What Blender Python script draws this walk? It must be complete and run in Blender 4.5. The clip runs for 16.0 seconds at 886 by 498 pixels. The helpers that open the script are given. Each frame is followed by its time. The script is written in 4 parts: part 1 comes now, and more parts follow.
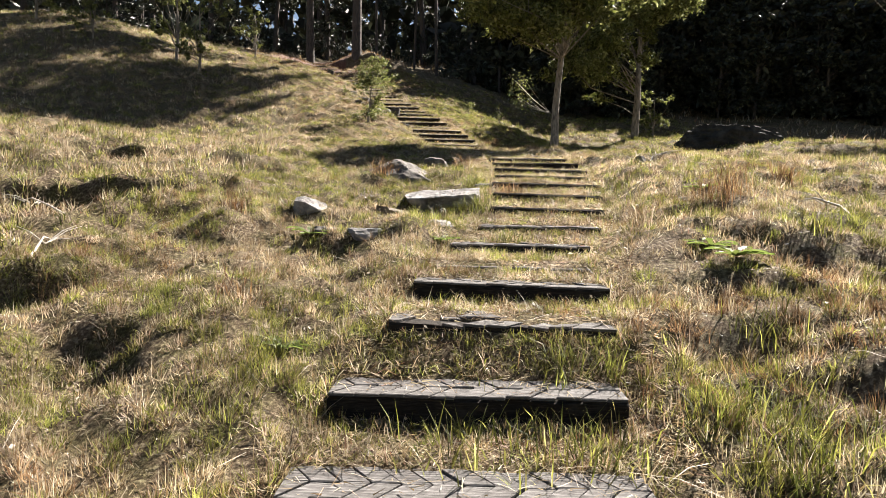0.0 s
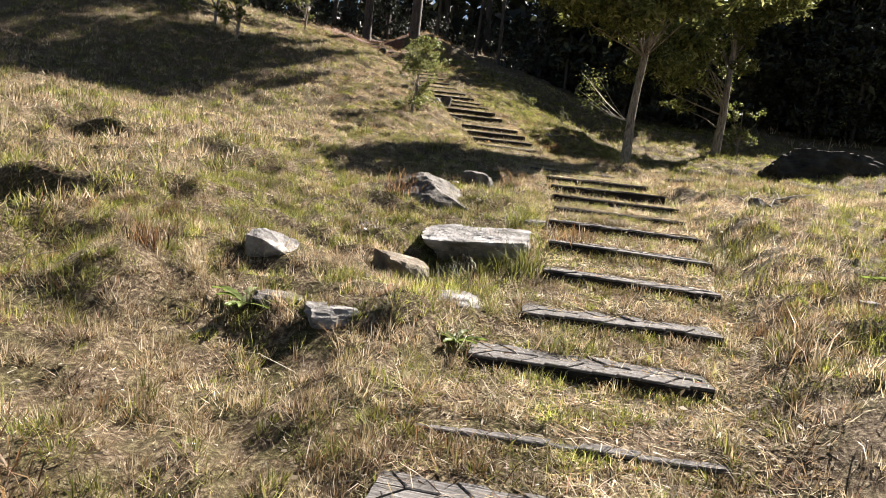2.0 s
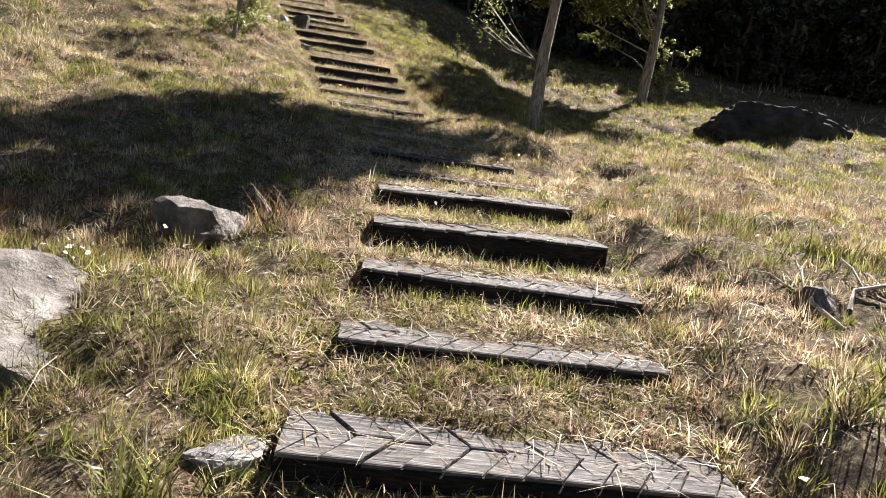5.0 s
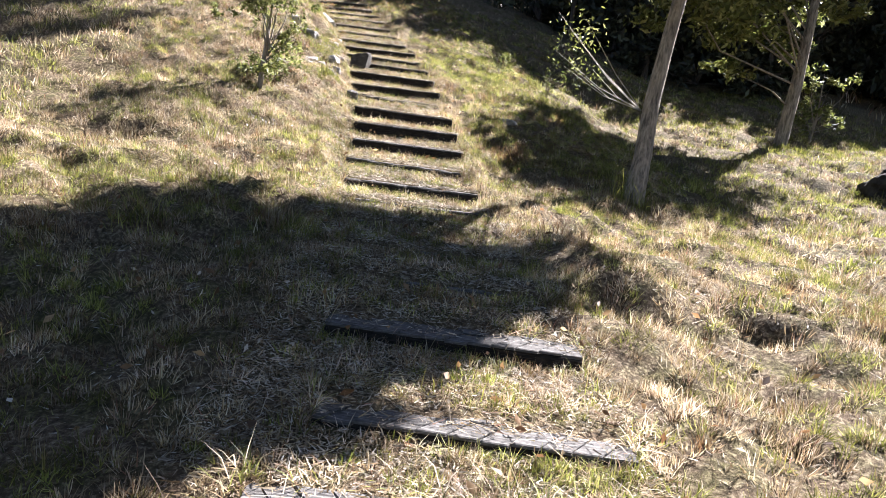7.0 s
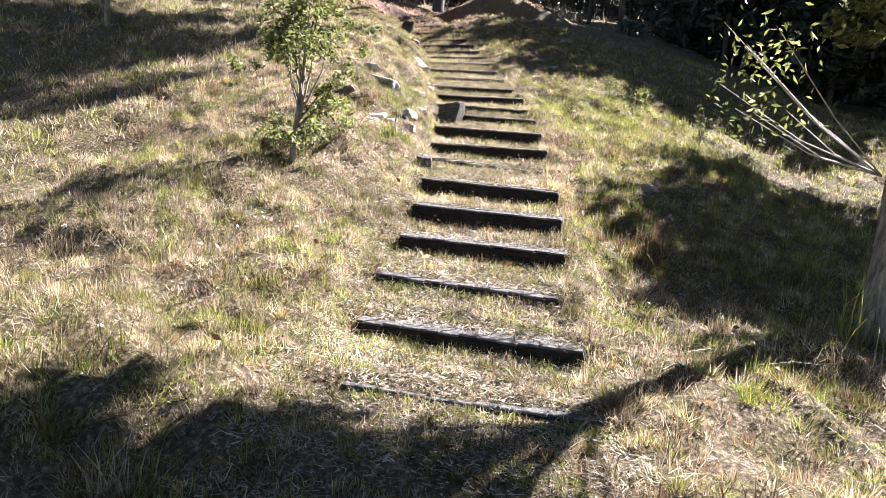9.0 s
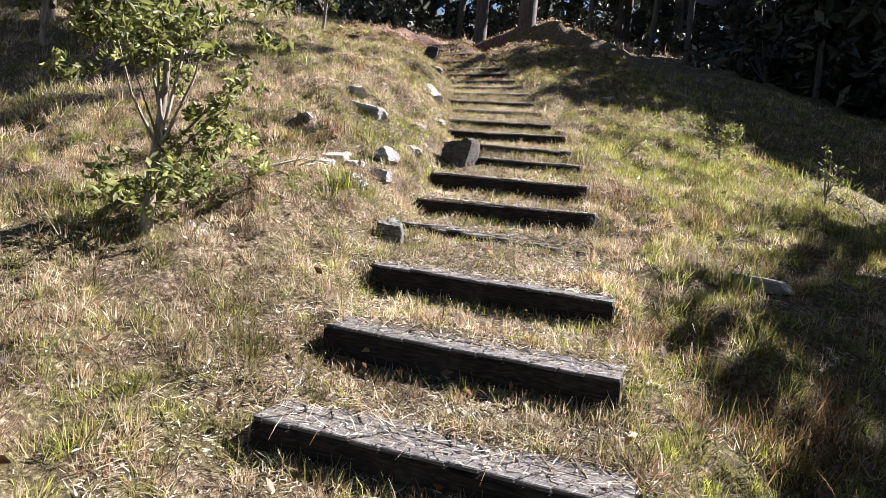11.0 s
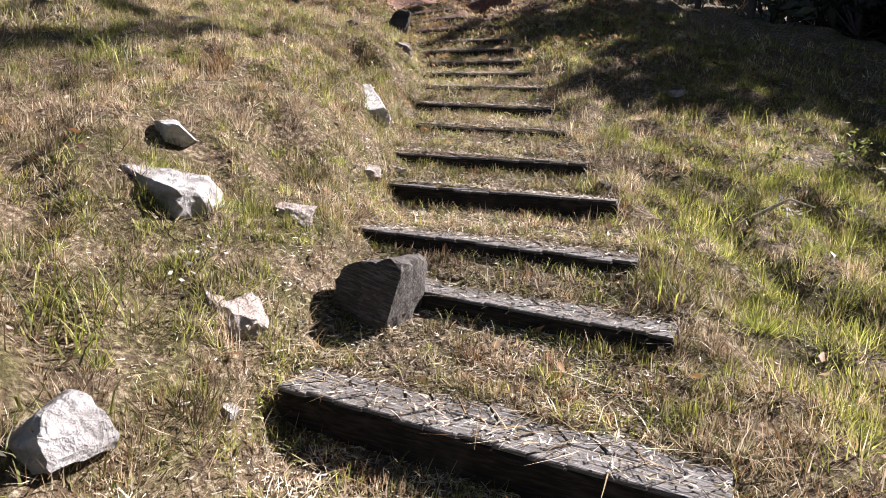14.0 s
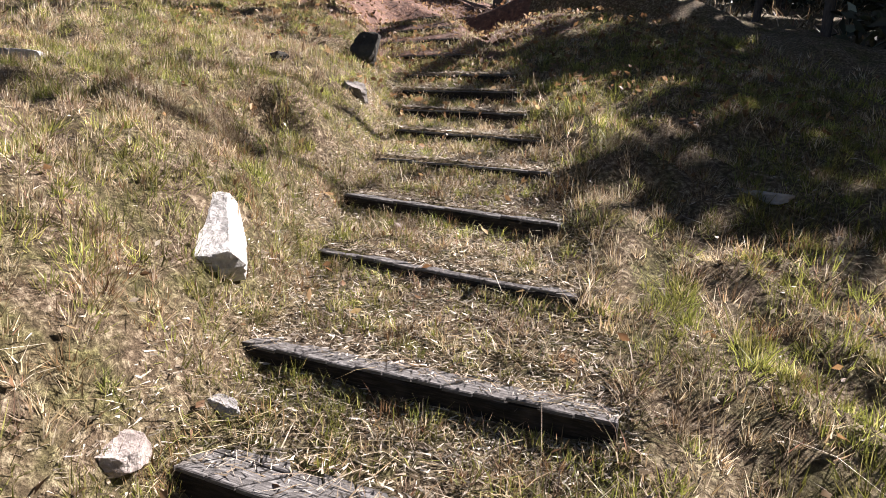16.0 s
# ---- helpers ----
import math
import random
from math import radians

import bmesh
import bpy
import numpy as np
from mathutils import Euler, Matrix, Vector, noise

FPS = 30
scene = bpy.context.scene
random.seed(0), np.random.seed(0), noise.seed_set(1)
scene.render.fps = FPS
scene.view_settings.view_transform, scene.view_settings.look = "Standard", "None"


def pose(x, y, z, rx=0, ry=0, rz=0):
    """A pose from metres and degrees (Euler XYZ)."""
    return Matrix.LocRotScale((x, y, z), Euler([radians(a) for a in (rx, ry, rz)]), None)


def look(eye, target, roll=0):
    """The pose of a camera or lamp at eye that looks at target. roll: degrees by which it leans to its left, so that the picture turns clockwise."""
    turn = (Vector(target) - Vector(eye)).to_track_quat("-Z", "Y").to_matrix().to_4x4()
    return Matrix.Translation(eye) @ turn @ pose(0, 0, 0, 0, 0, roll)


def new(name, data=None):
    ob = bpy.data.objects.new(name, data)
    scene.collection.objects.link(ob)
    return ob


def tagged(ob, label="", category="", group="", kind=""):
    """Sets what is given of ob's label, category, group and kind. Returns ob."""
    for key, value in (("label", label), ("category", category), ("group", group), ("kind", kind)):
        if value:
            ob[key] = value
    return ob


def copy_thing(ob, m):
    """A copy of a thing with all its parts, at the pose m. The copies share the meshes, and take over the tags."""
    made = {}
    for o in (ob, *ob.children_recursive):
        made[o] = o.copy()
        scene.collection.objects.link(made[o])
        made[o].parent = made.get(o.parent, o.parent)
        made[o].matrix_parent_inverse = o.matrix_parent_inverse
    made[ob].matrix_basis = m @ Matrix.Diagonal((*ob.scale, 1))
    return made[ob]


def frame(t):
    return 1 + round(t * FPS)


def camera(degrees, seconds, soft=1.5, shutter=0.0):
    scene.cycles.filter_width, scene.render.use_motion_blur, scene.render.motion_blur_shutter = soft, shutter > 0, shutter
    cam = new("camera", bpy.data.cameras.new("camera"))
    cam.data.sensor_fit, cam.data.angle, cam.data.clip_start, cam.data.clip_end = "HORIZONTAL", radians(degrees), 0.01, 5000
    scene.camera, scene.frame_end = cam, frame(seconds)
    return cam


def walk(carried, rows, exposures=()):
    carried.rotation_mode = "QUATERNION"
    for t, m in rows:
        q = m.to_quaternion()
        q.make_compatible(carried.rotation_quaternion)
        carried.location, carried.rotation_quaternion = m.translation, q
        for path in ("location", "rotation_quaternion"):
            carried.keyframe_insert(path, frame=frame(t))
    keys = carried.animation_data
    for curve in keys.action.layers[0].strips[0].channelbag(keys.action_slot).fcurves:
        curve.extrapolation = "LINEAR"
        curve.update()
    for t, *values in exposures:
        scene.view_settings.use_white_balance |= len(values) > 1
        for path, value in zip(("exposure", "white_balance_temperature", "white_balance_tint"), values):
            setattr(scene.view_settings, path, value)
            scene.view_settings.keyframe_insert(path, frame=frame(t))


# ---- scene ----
cam = camera(69.5, 16.0, soft=0.8)
PATH = [
    (0, (0.016, 0.106, 1.466), (0.022, 2.1, 1.307), 1.3),
    (0.5, (0.049, 0.663, 1.59), (-0.139, 2.648, 1.432), -1.2),
    (1, (0.098, 1.147, 1.623), (0.045, 3.138, 1.44), 2.5),
    (1.5, (0.094, 1.669, 1.751), (0.135, 3.661, 1.58), 6.7),
    (2, (0.102, 2.209, 1.861), (-0.031, 4.194, 1.655), 6.9),
    (2.5, (0.179, 2.79, 1.977), (0.275, 4.769, 1.702), 7.8),
    (3, (0.299, 3.364, 2.127), (0.334, 5.335, 1.789), 7.7),
    (3.5, (0.398, 3.99, 2.257), (0.573, 5.953, 1.916), 7.9),
    (3.7, (0.451, 4.29, 2.272), (0.637, 6.255, 1.953), 8.3),
    (5.8, (1.024, 7.01, 2.83), (1.134, 8.959, 2.397), 8.3),
    (6, (1.077, 7.242, 2.917), (1.082, 9.196, 2.493), 7.2),
    (6.5, (1.199, 7.802, 3.029), (1.168, 9.76, 2.621), 7.2),
    (7, (1.277, 8.415, 3.132), (1.112, 10.371, 2.749), 7.8),
    (7.5, (1.37, 8.997, 3.201), (1.017, 10.935, 2.856), 7.5),
    (8, (1.384, 9.673, 3.277), (1.081, 11.616, 2.916), 9.1),
    (8.5, (1.305, 10.365, 3.441), (0.816, 12.274, 3.098), 8.3),
    (8.7, (1.288, 10.636, 3.466), (0.748, 12.534, 3.139), 6.5),
    (10.8, (0.947, 13.364, 3.628), (0.156, 15.185, 3.386), 4.8),
    (11, (0.857, 13.66, 3.648), (0.088, 15.496, 3.452), 5.7),
    (11.5, (0.661, 14.386, 3.89), (-0.007, 16.264, 3.729), 5.4),
    (12, (0.45, 14.965, 3.997), (-0.469, 16.735, 3.847), 2.6),
    (12.5, (0.267, 15.536, 4.099), (-0.512, 17.369, 3.916), 4.0),
    (13, (0.108, 16.059, 4.247), (-0.722, 17.867, 4.045), 4.1),
    (13.5, (-0.063, 16.599, 4.406), (-0.807, 18.439, 4.161), 3.6),
    (14, (-0.189, 17.157, 4.57), (-1.0, 18.955, 4.239), 3.9),
    (14.5, (-0.278, 17.757, 4.737), (-1.057, 19.574, 4.435), 3.8),
    (15, (-0.445, 18.344, 4.908), (-1.253, 20.149, 4.611), 5.0),
    (15.5, (-0.596, 18.888, 5.072), (-1.528, 20.638, 4.817), 2.6),
    (16, (-0.77, 19.426, 5.251), (-1.657, 21.185, 4.911), 4.9),
]
walk(cam, [(t, look(eye, target, roll)) for t, eye, target, roll in PATH],
     [(0, 2.4, 6500, 11), (3.5, 2.2, 6450, 12), (6, 2.65, 6050, 14), (7, 2.95, 5850, 15), (8.5, 3.05, 5750, 15), (11, 2.5, 5950, 16), (12.5, 2.25, 6000, 17), (14, 2.25, 6050, 18), (16, 2.3, 6150, 18)])

# ---- world, sun, exposure ----
SUN_AZ, SUN_EL = radians(38), radians(42)          # azimuth to the right of +y
SUN_DIR = Vector((math.sin(SUN_AZ) * math.cos(SUN_EL), math.cos(SUN_AZ) * math.cos(SUN_EL), math.sin(SUN_EL)))
world = bpy.data.worlds.new("sky")
scene.world = world
world.use_nodes = True
wn = world.node_tree
sky = wn.nodes.new("ShaderNodeTexSky")
sky.sky_type = "NISHITA"
sky.sun_disc = False
sky.sun_elevation, sky.sun_rotation = SUN_EL, SUN_AZ
wn.nodes["Background"].inputs["Strength"].default_value = 0.019
wn.links.new(sky.outputs[0], wn.nodes["Background"].inputs["Color"])
sun = new("sun", bpy.data.lights.new("sun", "SUN"))
sun.data.energy, sun.data.angle, sun.data.color = 5.0, radians(0.5), (1.0, 0.925, 0.84)
sun.matrix_world = look(SUN_DIR * 60, (0, 0, 0))

RNG = np.random.default_rng(7)


# ---- materials ----
def material(name):
    m = bpy.data.materials.new(name)
    m.use_nodes = True
    nt = m.node_tree
    return m, nt, nt.nodes["Principled BSDF"]


def ramp(nt, source, stops):
    r = nt.nodes.new("ShaderNodeValToRGB")
    while len(r.color_ramp.elements) < len(stops):
        r.color_ramp.elements.new(0.5)
    for e, (p, c) in zip(r.color_ramp.elements, stops):
        e.position, e.color = p, (*c, 1)
    nt.links.new(source, r.inputs[0])
    return r.outputs[0]


def noise_tex(nt, scale, detail=4, rough=0.6, stretch=None):
    co = nt.nodes.new("ShaderNodeTexCoord")
    n = nt.nodes.new("ShaderNodeTexNoise")
    n.inputs["Scale"].default_value, n.inputs["Detail"].default_value, n.inputs["Roughness"].default_value = scale, detail, rough
    src = co.outputs["Object"]
    if stretch:
        mp = nt.nodes.new("ShaderNodeMapping")
        mp.inputs["Scale"].default_value = stretch
        nt.links.new(src, mp.inputs[0])
        src = mp.outputs[0]
    nt.links.new(src, n.inputs["Vector"])
    return n.outputs["Fac"]


def mix(nt, fac, a, b, how="MIX"):
    n = nt.nodes.new("ShaderNodeMix")
    n.data_type, n.blend_type = "RGBA", how
    if isinstance(fac, float):
        n.inputs[0].default_value = fac
    else:
        nt.links.new(fac, n.inputs[0])
    for s, v in ((6, a), (7, b)):
        if isinstance(v, tuple):
            n.inputs[s].default_value = (*v, 1)
        else:
            nt.links.new(v, n.inputs[s])
    return n.outputs[2]


def bump(nt, bsdf, height, strength, distance):
    b = nt.nodes.new("ShaderNodeBump")
    b.inputs["Strength"].default_value, b.inputs["Distance"].default_value = strength, distance
    nt.links.new(height, b.inputs["Height"])
    nt.links.new(b.outputs[0], bsdf.inputs["Normal"])


def ground_material():
    m, nt, b = material("dry_turf")
    fine = noise_tex(nt, 38, 6, 0.7)
    mid = noise_tex(nt, 4.5, 5, 0.65)
    broad = noise_tex(nt, 0.5, 3, 0.6)
    straw = ramp(nt, fine, [(0.3, (0.025, 0.018, 0.012)), (0.5, (0.10, 0.072, 0.045)), (0.72, (0.36, 0.30, 0.21))])
    green = ramp(nt, fine, [(0.3, (0.02, 0.017, 0.009)), (0.52, (0.07, 0.062, 0.026)), (0.74, (0.22, 0.20, 0.085))])
    c = mix(nt, ramp(nt, mid, [(0.42, (0, 0, 0)), (0.62, (1, 1, 1))]), straw, green)
    c = mix(nt, ramp(nt, broad, [(0.45, (0, 0, 0)), (0.75, (0.6, 0.6, 0.6))]), c, straw)
    nt.links.new(c, b.inputs["Base Color"])
    b.inputs["Roughness"].default_value = 0.95
    b.inputs["Specular IOR Level"].default_value = 0.1
    bump(nt, b, fine, 0.9, 0.04)
    return m


def soil_material():
    m, nt, b = material("red_soil")
    n = noise_tex(nt, 14, 6, 0.7)
    c = ramp(nt, n, [(0.3, (0.03, 0.014, 0.008)), (0.55, (0.11, 0.052, 0.03)), (0.75, (0.24, 0.135, 0.08))])
    nt.links.new(c, b.inputs["Base Color"])
    b.inputs["Roughness"].default_value = 0.95
    bump(nt, b, n, 0.8, 0.05)
    return m


def blade_material(name, stops, glow=0.45, tufted_hue=False):
    m, nt, b = material(name)
    geo = nt.nodes.new("ShaderNodeNewGeometry")
    c = ramp(nt, geo.outputs["Random Per Island"], stops)
    n, m2 = noise_tex(nt, 1.3, 3), noise_tex(nt, 7.0, 4)
    c = mix(nt, ramp(nt, n, [(0.33, (0.6, 0.55, 0.5)), (0.66, (1, 1, 1))]), (0.0, 0.0, 0.0), c)
    c = mix(nt, ramp(nt, m2, [(0.36, (0.5, 0.5, 0.5)), (0.58, (1, 1, 1))]), (0.03, 0.018, 0.008), c)
    if tufted_hue:
        # every tussock has faded to a shade of its own
        co = nt.nodes.new("ShaderNodeTexCoord")
        cell = nt.nodes.new("ShaderNodeTexVoronoi")
        cell.inputs["Scale"].default_value = 7.5
        nt.links.new(co.outputs["Object"], cell.inputs["Vector"])
        shade = ramp(nt, cell.outputs["Color"], [(0.15, (0.46, 0.42, 0.38)), (0.4, (0.95, 0.9, 0.85)), (0.62, (1.05, 1.1, 0.95)), (0.85, (1.5, 1.5, 1.5))])
        c = mix(nt, 0.85, c, shade, "MULTIPLY")
    nt.links.new(c, b.inputs["Base Color"])
    b.inputs["Roughness"].default_value = 0.55
    b.inputs["Specular IOR Level"].default_value = 0.35
    t = nt.nodes.new("ShaderNodeBsdfTranslucent")
    nt.links.new(c, t.inputs[0])
    s = nt.nodes.new("ShaderNodeMixShader")
    s.inputs[0].default_value = glow
    nt.links.new(b.outputs[0], s.inputs[1])
    nt.links.new(t.outputs[0], s.inputs[2])
    nt.links.new(s.outputs[0], nt.nodes["Material Output"].inputs[0])
    return m


def timber_material(name, dark, mid, pale):
    m, nt, b = material(name)
    grain = noise_tex(nt, 9, 6, 0.7, (1.2, 14, 14))
    stain = noise_tex(nt, 3.5, 4)
    c = ramp(nt, grain, [(0.3, dark), (0.5, mid), (0.72, pale)])
    info = nt.nodes.new("ShaderNodeObjectInfo")
    c = mix(nt, 0.55, c, ramp(nt, info.outputs["Random"], [(0, (0.62, 0.6, 0.58)), (1, (1, 1, 1))]), "MULTIPLY")
    c = mix(nt, ramp(nt, stain, [(0.55, (0, 0, 0)), (0.75, (0.6, 0.6, 0.6))]), c, (0.07, 0.06, 0.045))
    nt.links.new(c, b.inputs["Base Color"])
    b.inputs["Roughness"].default_value = 0.9
    b.inputs["Specular IOR Level"].default_value = 0.15
    bump(nt, b, grain, 0.7, 0.006)
    return m


def rock_material(name, dark, mid, pale, lichen, scale=6.0):
    m, nt, b = material(name)
    n = noise_tex(nt, scale, 8, 0.7)
    cr = noise_tex(nt, scale * 0.7, 3, 0.5, (1, 1, 4))
    c = ramp(nt, n, [(0.3, dark), (0.48, mid), (0.68, pale)])
    c = mix(nt, ramp(nt, cr, [(0.56, (0, 0, 0)), (0.72, (0.8, 0.8, 0.8))]), c, lichen)
    nt.links.new(c, b.inputs["Base Color"])
    b.inputs["Roughness"].default_value = 0.92
    b.inputs["Specular IOR Level"].default_value = 0.15
    bump(nt, b, n, 1.0, 0.05)
    return m


def bark_material(name, dark, pale):
    m, nt, b = material(name)
    n = noise_tex(nt, 9, 6, 0.7, (3, 3, 0.6))
    c = ramp(nt, n, [(0.35, dark), (0.65, pale)])
    nt.links.new(c, b.inputs["Base Color"])
    b.inputs["Roughness"].default_value = 0.9
    bump(nt, b, n, 0.8, 0.02)
    return m


GROUND = ground_material()
SOIL = soil_material()
STRAW = blade_material("dry_grass", [(0.0, (0.0952, 0.0576, 0.033)), (0.22, (0.326, 0.227, 0.12)), (0.55, (0.544, 0.433, 0.27)), (0.88, (0.762, 0.673, 0.54)), (1.0, (0.326, 0.151, 0.0975))], tufted_hue=True)
GREEN = blade_material("green_grass", [(0.0, (0.0594, 0.0728, 0.0172)), (0.4, (0.217, 0.24, 0.0458)), (0.8, (0.409, 0.408, 0.1)), (1.0, (0.554, 0.495, 0.215))], tufted_hue=True)
LUSH = blade_material("lush_grass", [(0.0, (0.085, 0.098, 0.022)), (1.0, (0.33, 0.345, 0.085))], tufted_hue=True)
RUST = blade_material("rusty_sedge", [(0.0, (0.109, 0.0546, 0.0276)), (0.6, (0.308, 0.182, 0.0897)), (1.0, (0.462, 0.325, 0.179))], tufted_hue=True)
WEED = blade_material("weed_leaf", [(0.0, (0.17, 0.24, 0.05)), (1.0, (0.29, 0.36, 0.09))], 0.5)
STALK = blade_material("pale_stalk", [(0.0, (0.23, 0.168, 0.105)), (0.5, (0.483, 0.414, 0.31)), (1.0, (0.759, 0.694, 0.588))], 0.2)
LEAF = blade_material("young_leaf", [(0.0, (0.065, 0.085, 0.02)), (0.6, (0.21, 0.235, 0.055)), (1.0, (0.44, 0.45, 0.19))], 0.45)
# the wood's shade is painted into these leaves; rare pale ones imitate sunlit foliage
SHADED_LEAF = blade_material("shaded_forest_leaf", [(0.0, (0.014, 0.019, 0.011)), (0.75, (0.035, 0.045, 0.026)), (0.94, (0.10, 0.12, 0.07)), (1.0, (0.30, 0.33, 0.24))], 0.1)
TIMBER = timber_material("weathered_timber", (0.023, 0.021, 0.02), (0.088, 0.083, 0.079), (0.26, 0.25, 0.24))
# near-black timber: the shade on the risers is put into the colour
BEAM = timber_material("shaded_timber", (0.006, 0.005, 0.004), (0.018, 0.015, 0.012), (0.05, 0.04, 0.033))
PALE_ROCK = rock_material("pale_sandstone", (0.06, 0.056, 0.05), (0.21, 0.20, 0.19), (0.35, 0.34, 0.33), (0.09, 0.085, 0.07))
GREY_ROCK = rock_material("grey_rock", (0.03, 0.027, 0.024), (0.11, 0.10, 0.09), (0.23, 0.215, 0.195), (0.08, 0.074, 0.045))
WHITE_ROCK = rock_material("white_quartzite", (0.12, 0.115, 0.105), (0.36, 0.345, 0.32), (0.52, 0.51, 0.48), (0.17, 0.165, 0.14), 9.0)
PINK_ROCK = rock_material("pinkish_sandstone", (0.09, 0.072, 0.062), (0.26, 0.22, 0.195), (0.38, 0.345, 0.31), (0.13, 0.11, 0.09), 8.0)
BROWN_ROCK = rock_material("brown_rock", (0.045, 0.037, 0.03), (0.15, 0.125, 0.098), (0.27, 0.245, 0.19), (0.16, 0.15, 0.07))
# dark mossy rock, its colour lowered further to imitate the boulder's shaded front
DARK_ROCK = rock_material("shade_deepened_mossy_rock", (0.008, 0.008, 0.007), (0.028, 0.026, 0.022), (0.062, 0.058, 0.048), (0.035, 0.034, 0.019), 3.0)
BARK = bark_material("grey_bark", (0.06, 0.05, 0.04), (0.30, 0.26, 0.21))
DARK_BARK = bark_material("dark_bark", (0.02, 0.016, 0.013), (0.10, 0.08, 0.065))
TWIG = bark_material("dry_twig", (0.22, 0.19, 0.15), (0.50, 0.46, 0.40))


# ---- lie of the land ----
# cross-sections of the slope: station along the walk, centre line, level, rise or fall to either side
ST_Y = [-60, -5, 0, 3, 6, 9, 12, 15, 18, 21, 24, 28, 34, 45, 90, 400]
ST_X = [0, 0, 0, 0.25, 1.0, 1.33, 0.95, 0.15, -0.57, -1.65, -3.1, -5.5, -6, -6, -6, -6]
ST_Z = [-9, -1.2, -0.05, 0.80, 1.36, 1.95, 2.30, 2.72, 3.50, 4.46, 5.52, 7.0, 8.2, 10.9, 18, 40]
L2 = [0, -0.1, -0.1, -0.10, -0.10, -0.02, 0.0, 0.26, 0.56, 0.70, 0.50, 0.30, 0.3, 0, 0, 0]
L5 = [0, -0.2, -0.2, -0.26, 0.00, 0.14, 0.10, -0.02, 0.85, 1.0, 0.95, 0.8, 0.6, 0, 0, 0]
L10 = [0, -0.1, 0.0, 0.1, 0.25, 0.40, 0.50, 0.55, 1.4, 2.1, 2.3, 1.8, 1.2, 1, 0, 0]
R2 = [0, 0, 0.05, 0.10, 0.26, 0.18, 0.0, -0.24, -0.25, -0.28, -0.02, 0.1, 0.2, 0, 0, 0]
R5 = [0, 0.1, 0.1, 0.20, 0.34, 0.16, -0.05, -0.38, -0.88, -1.10, -0.8, -0.4, -0.3, 0, 0, 0]
R10 = [0, 0.1, 0.2, 0.30, 0.40, 0.25, 0.25, 0.05, -0.45, -1.0, -1.5, -1.8, -1.5, 0, 0, 0]
FINE_Y = np.arange(-60, 400, 0.25)


def smooth_profile(values):
    v = np.interp(FINE_Y, ST_Y, values)
    k = np.exp(-0.5 * (np.arange(-12, 13) / 3.5) ** 2)
    k /= k.sum()
    return np.convolve(np.pad(v, 12, mode="edge"), k, mode="valid")


PROFILE = [smooth_profile(v) for v in (ST_X, ST_Z, L2, L5, L10, R2, R5, R10)]


def value_noise(x, y, scale, seed):
    """Smooth value noise between -1 and 1."""
    x, y = np.asarray(x) / scale, np.asarray(y) / scale
    ix, iy = np.floor(x).astype(np.int64), np.floor(y).astype(np.int64)
    fx, fy = x - ix, y - iy
    fx, fy = fx * fx * (3 - 2 * fx), fy * fy * (3 - 2 * fy)

    def corner(i, j):
        h = (i * 374761393 + j * 668265263 + seed * 1274126177) & 0x7FFFFFFF
        h = ((h ^ (h >> 13)) * 1103515245) & 0x7FFFFFFF
        return ((h ^ (h >> 16)) % 20011) / 10005.0 - 1

    a = corner(ix, iy) * (1 - fx) + corner(ix + 1, iy) * fx
    b = corner(ix, iy + 1) * (1 - fx) + corner(ix + 1, iy + 1) * fx
    return a * (1 - fy) + b * fy


def ease(x, a, b):
    s = np.clip((np.asarray(x) - a) / (b - a), 0, 1)
    return s * s * (3 - 2 * s)


# broken edges of turf: x, y of the lip, half width, drop
BANKS = [(-3.7, 6.9, 0.75, 0.42), (-2.45, 6.0, 0.28, 0.2), (-3.0, 4.2, 0.5, 0.3), (-1.75, 3.5, 0.3, 0.16), (-1.0, 5.15, 0.35, 0.1), (-0.15, 6.75, 0.5, 0.12),
         (-2.42, 18.1, 0.35, 0.1), (-4.6, 9.5, 0.7, 0.3), (-2.3, 8.7, 0.4, 0.16), (-3.4, 22.6, 0.4, 0.18), (-2.3, 14.2, 0.5, 0.15), (2.4, 12.0, 0.35, 0.14), (1.5, 3.2, 0.3, 0.12)]

STEPS = []            # (x, y, z of the front top edge, length, turn)


def centre(y):
    return np.interp(y, FINE_Y, PROFILE[0])


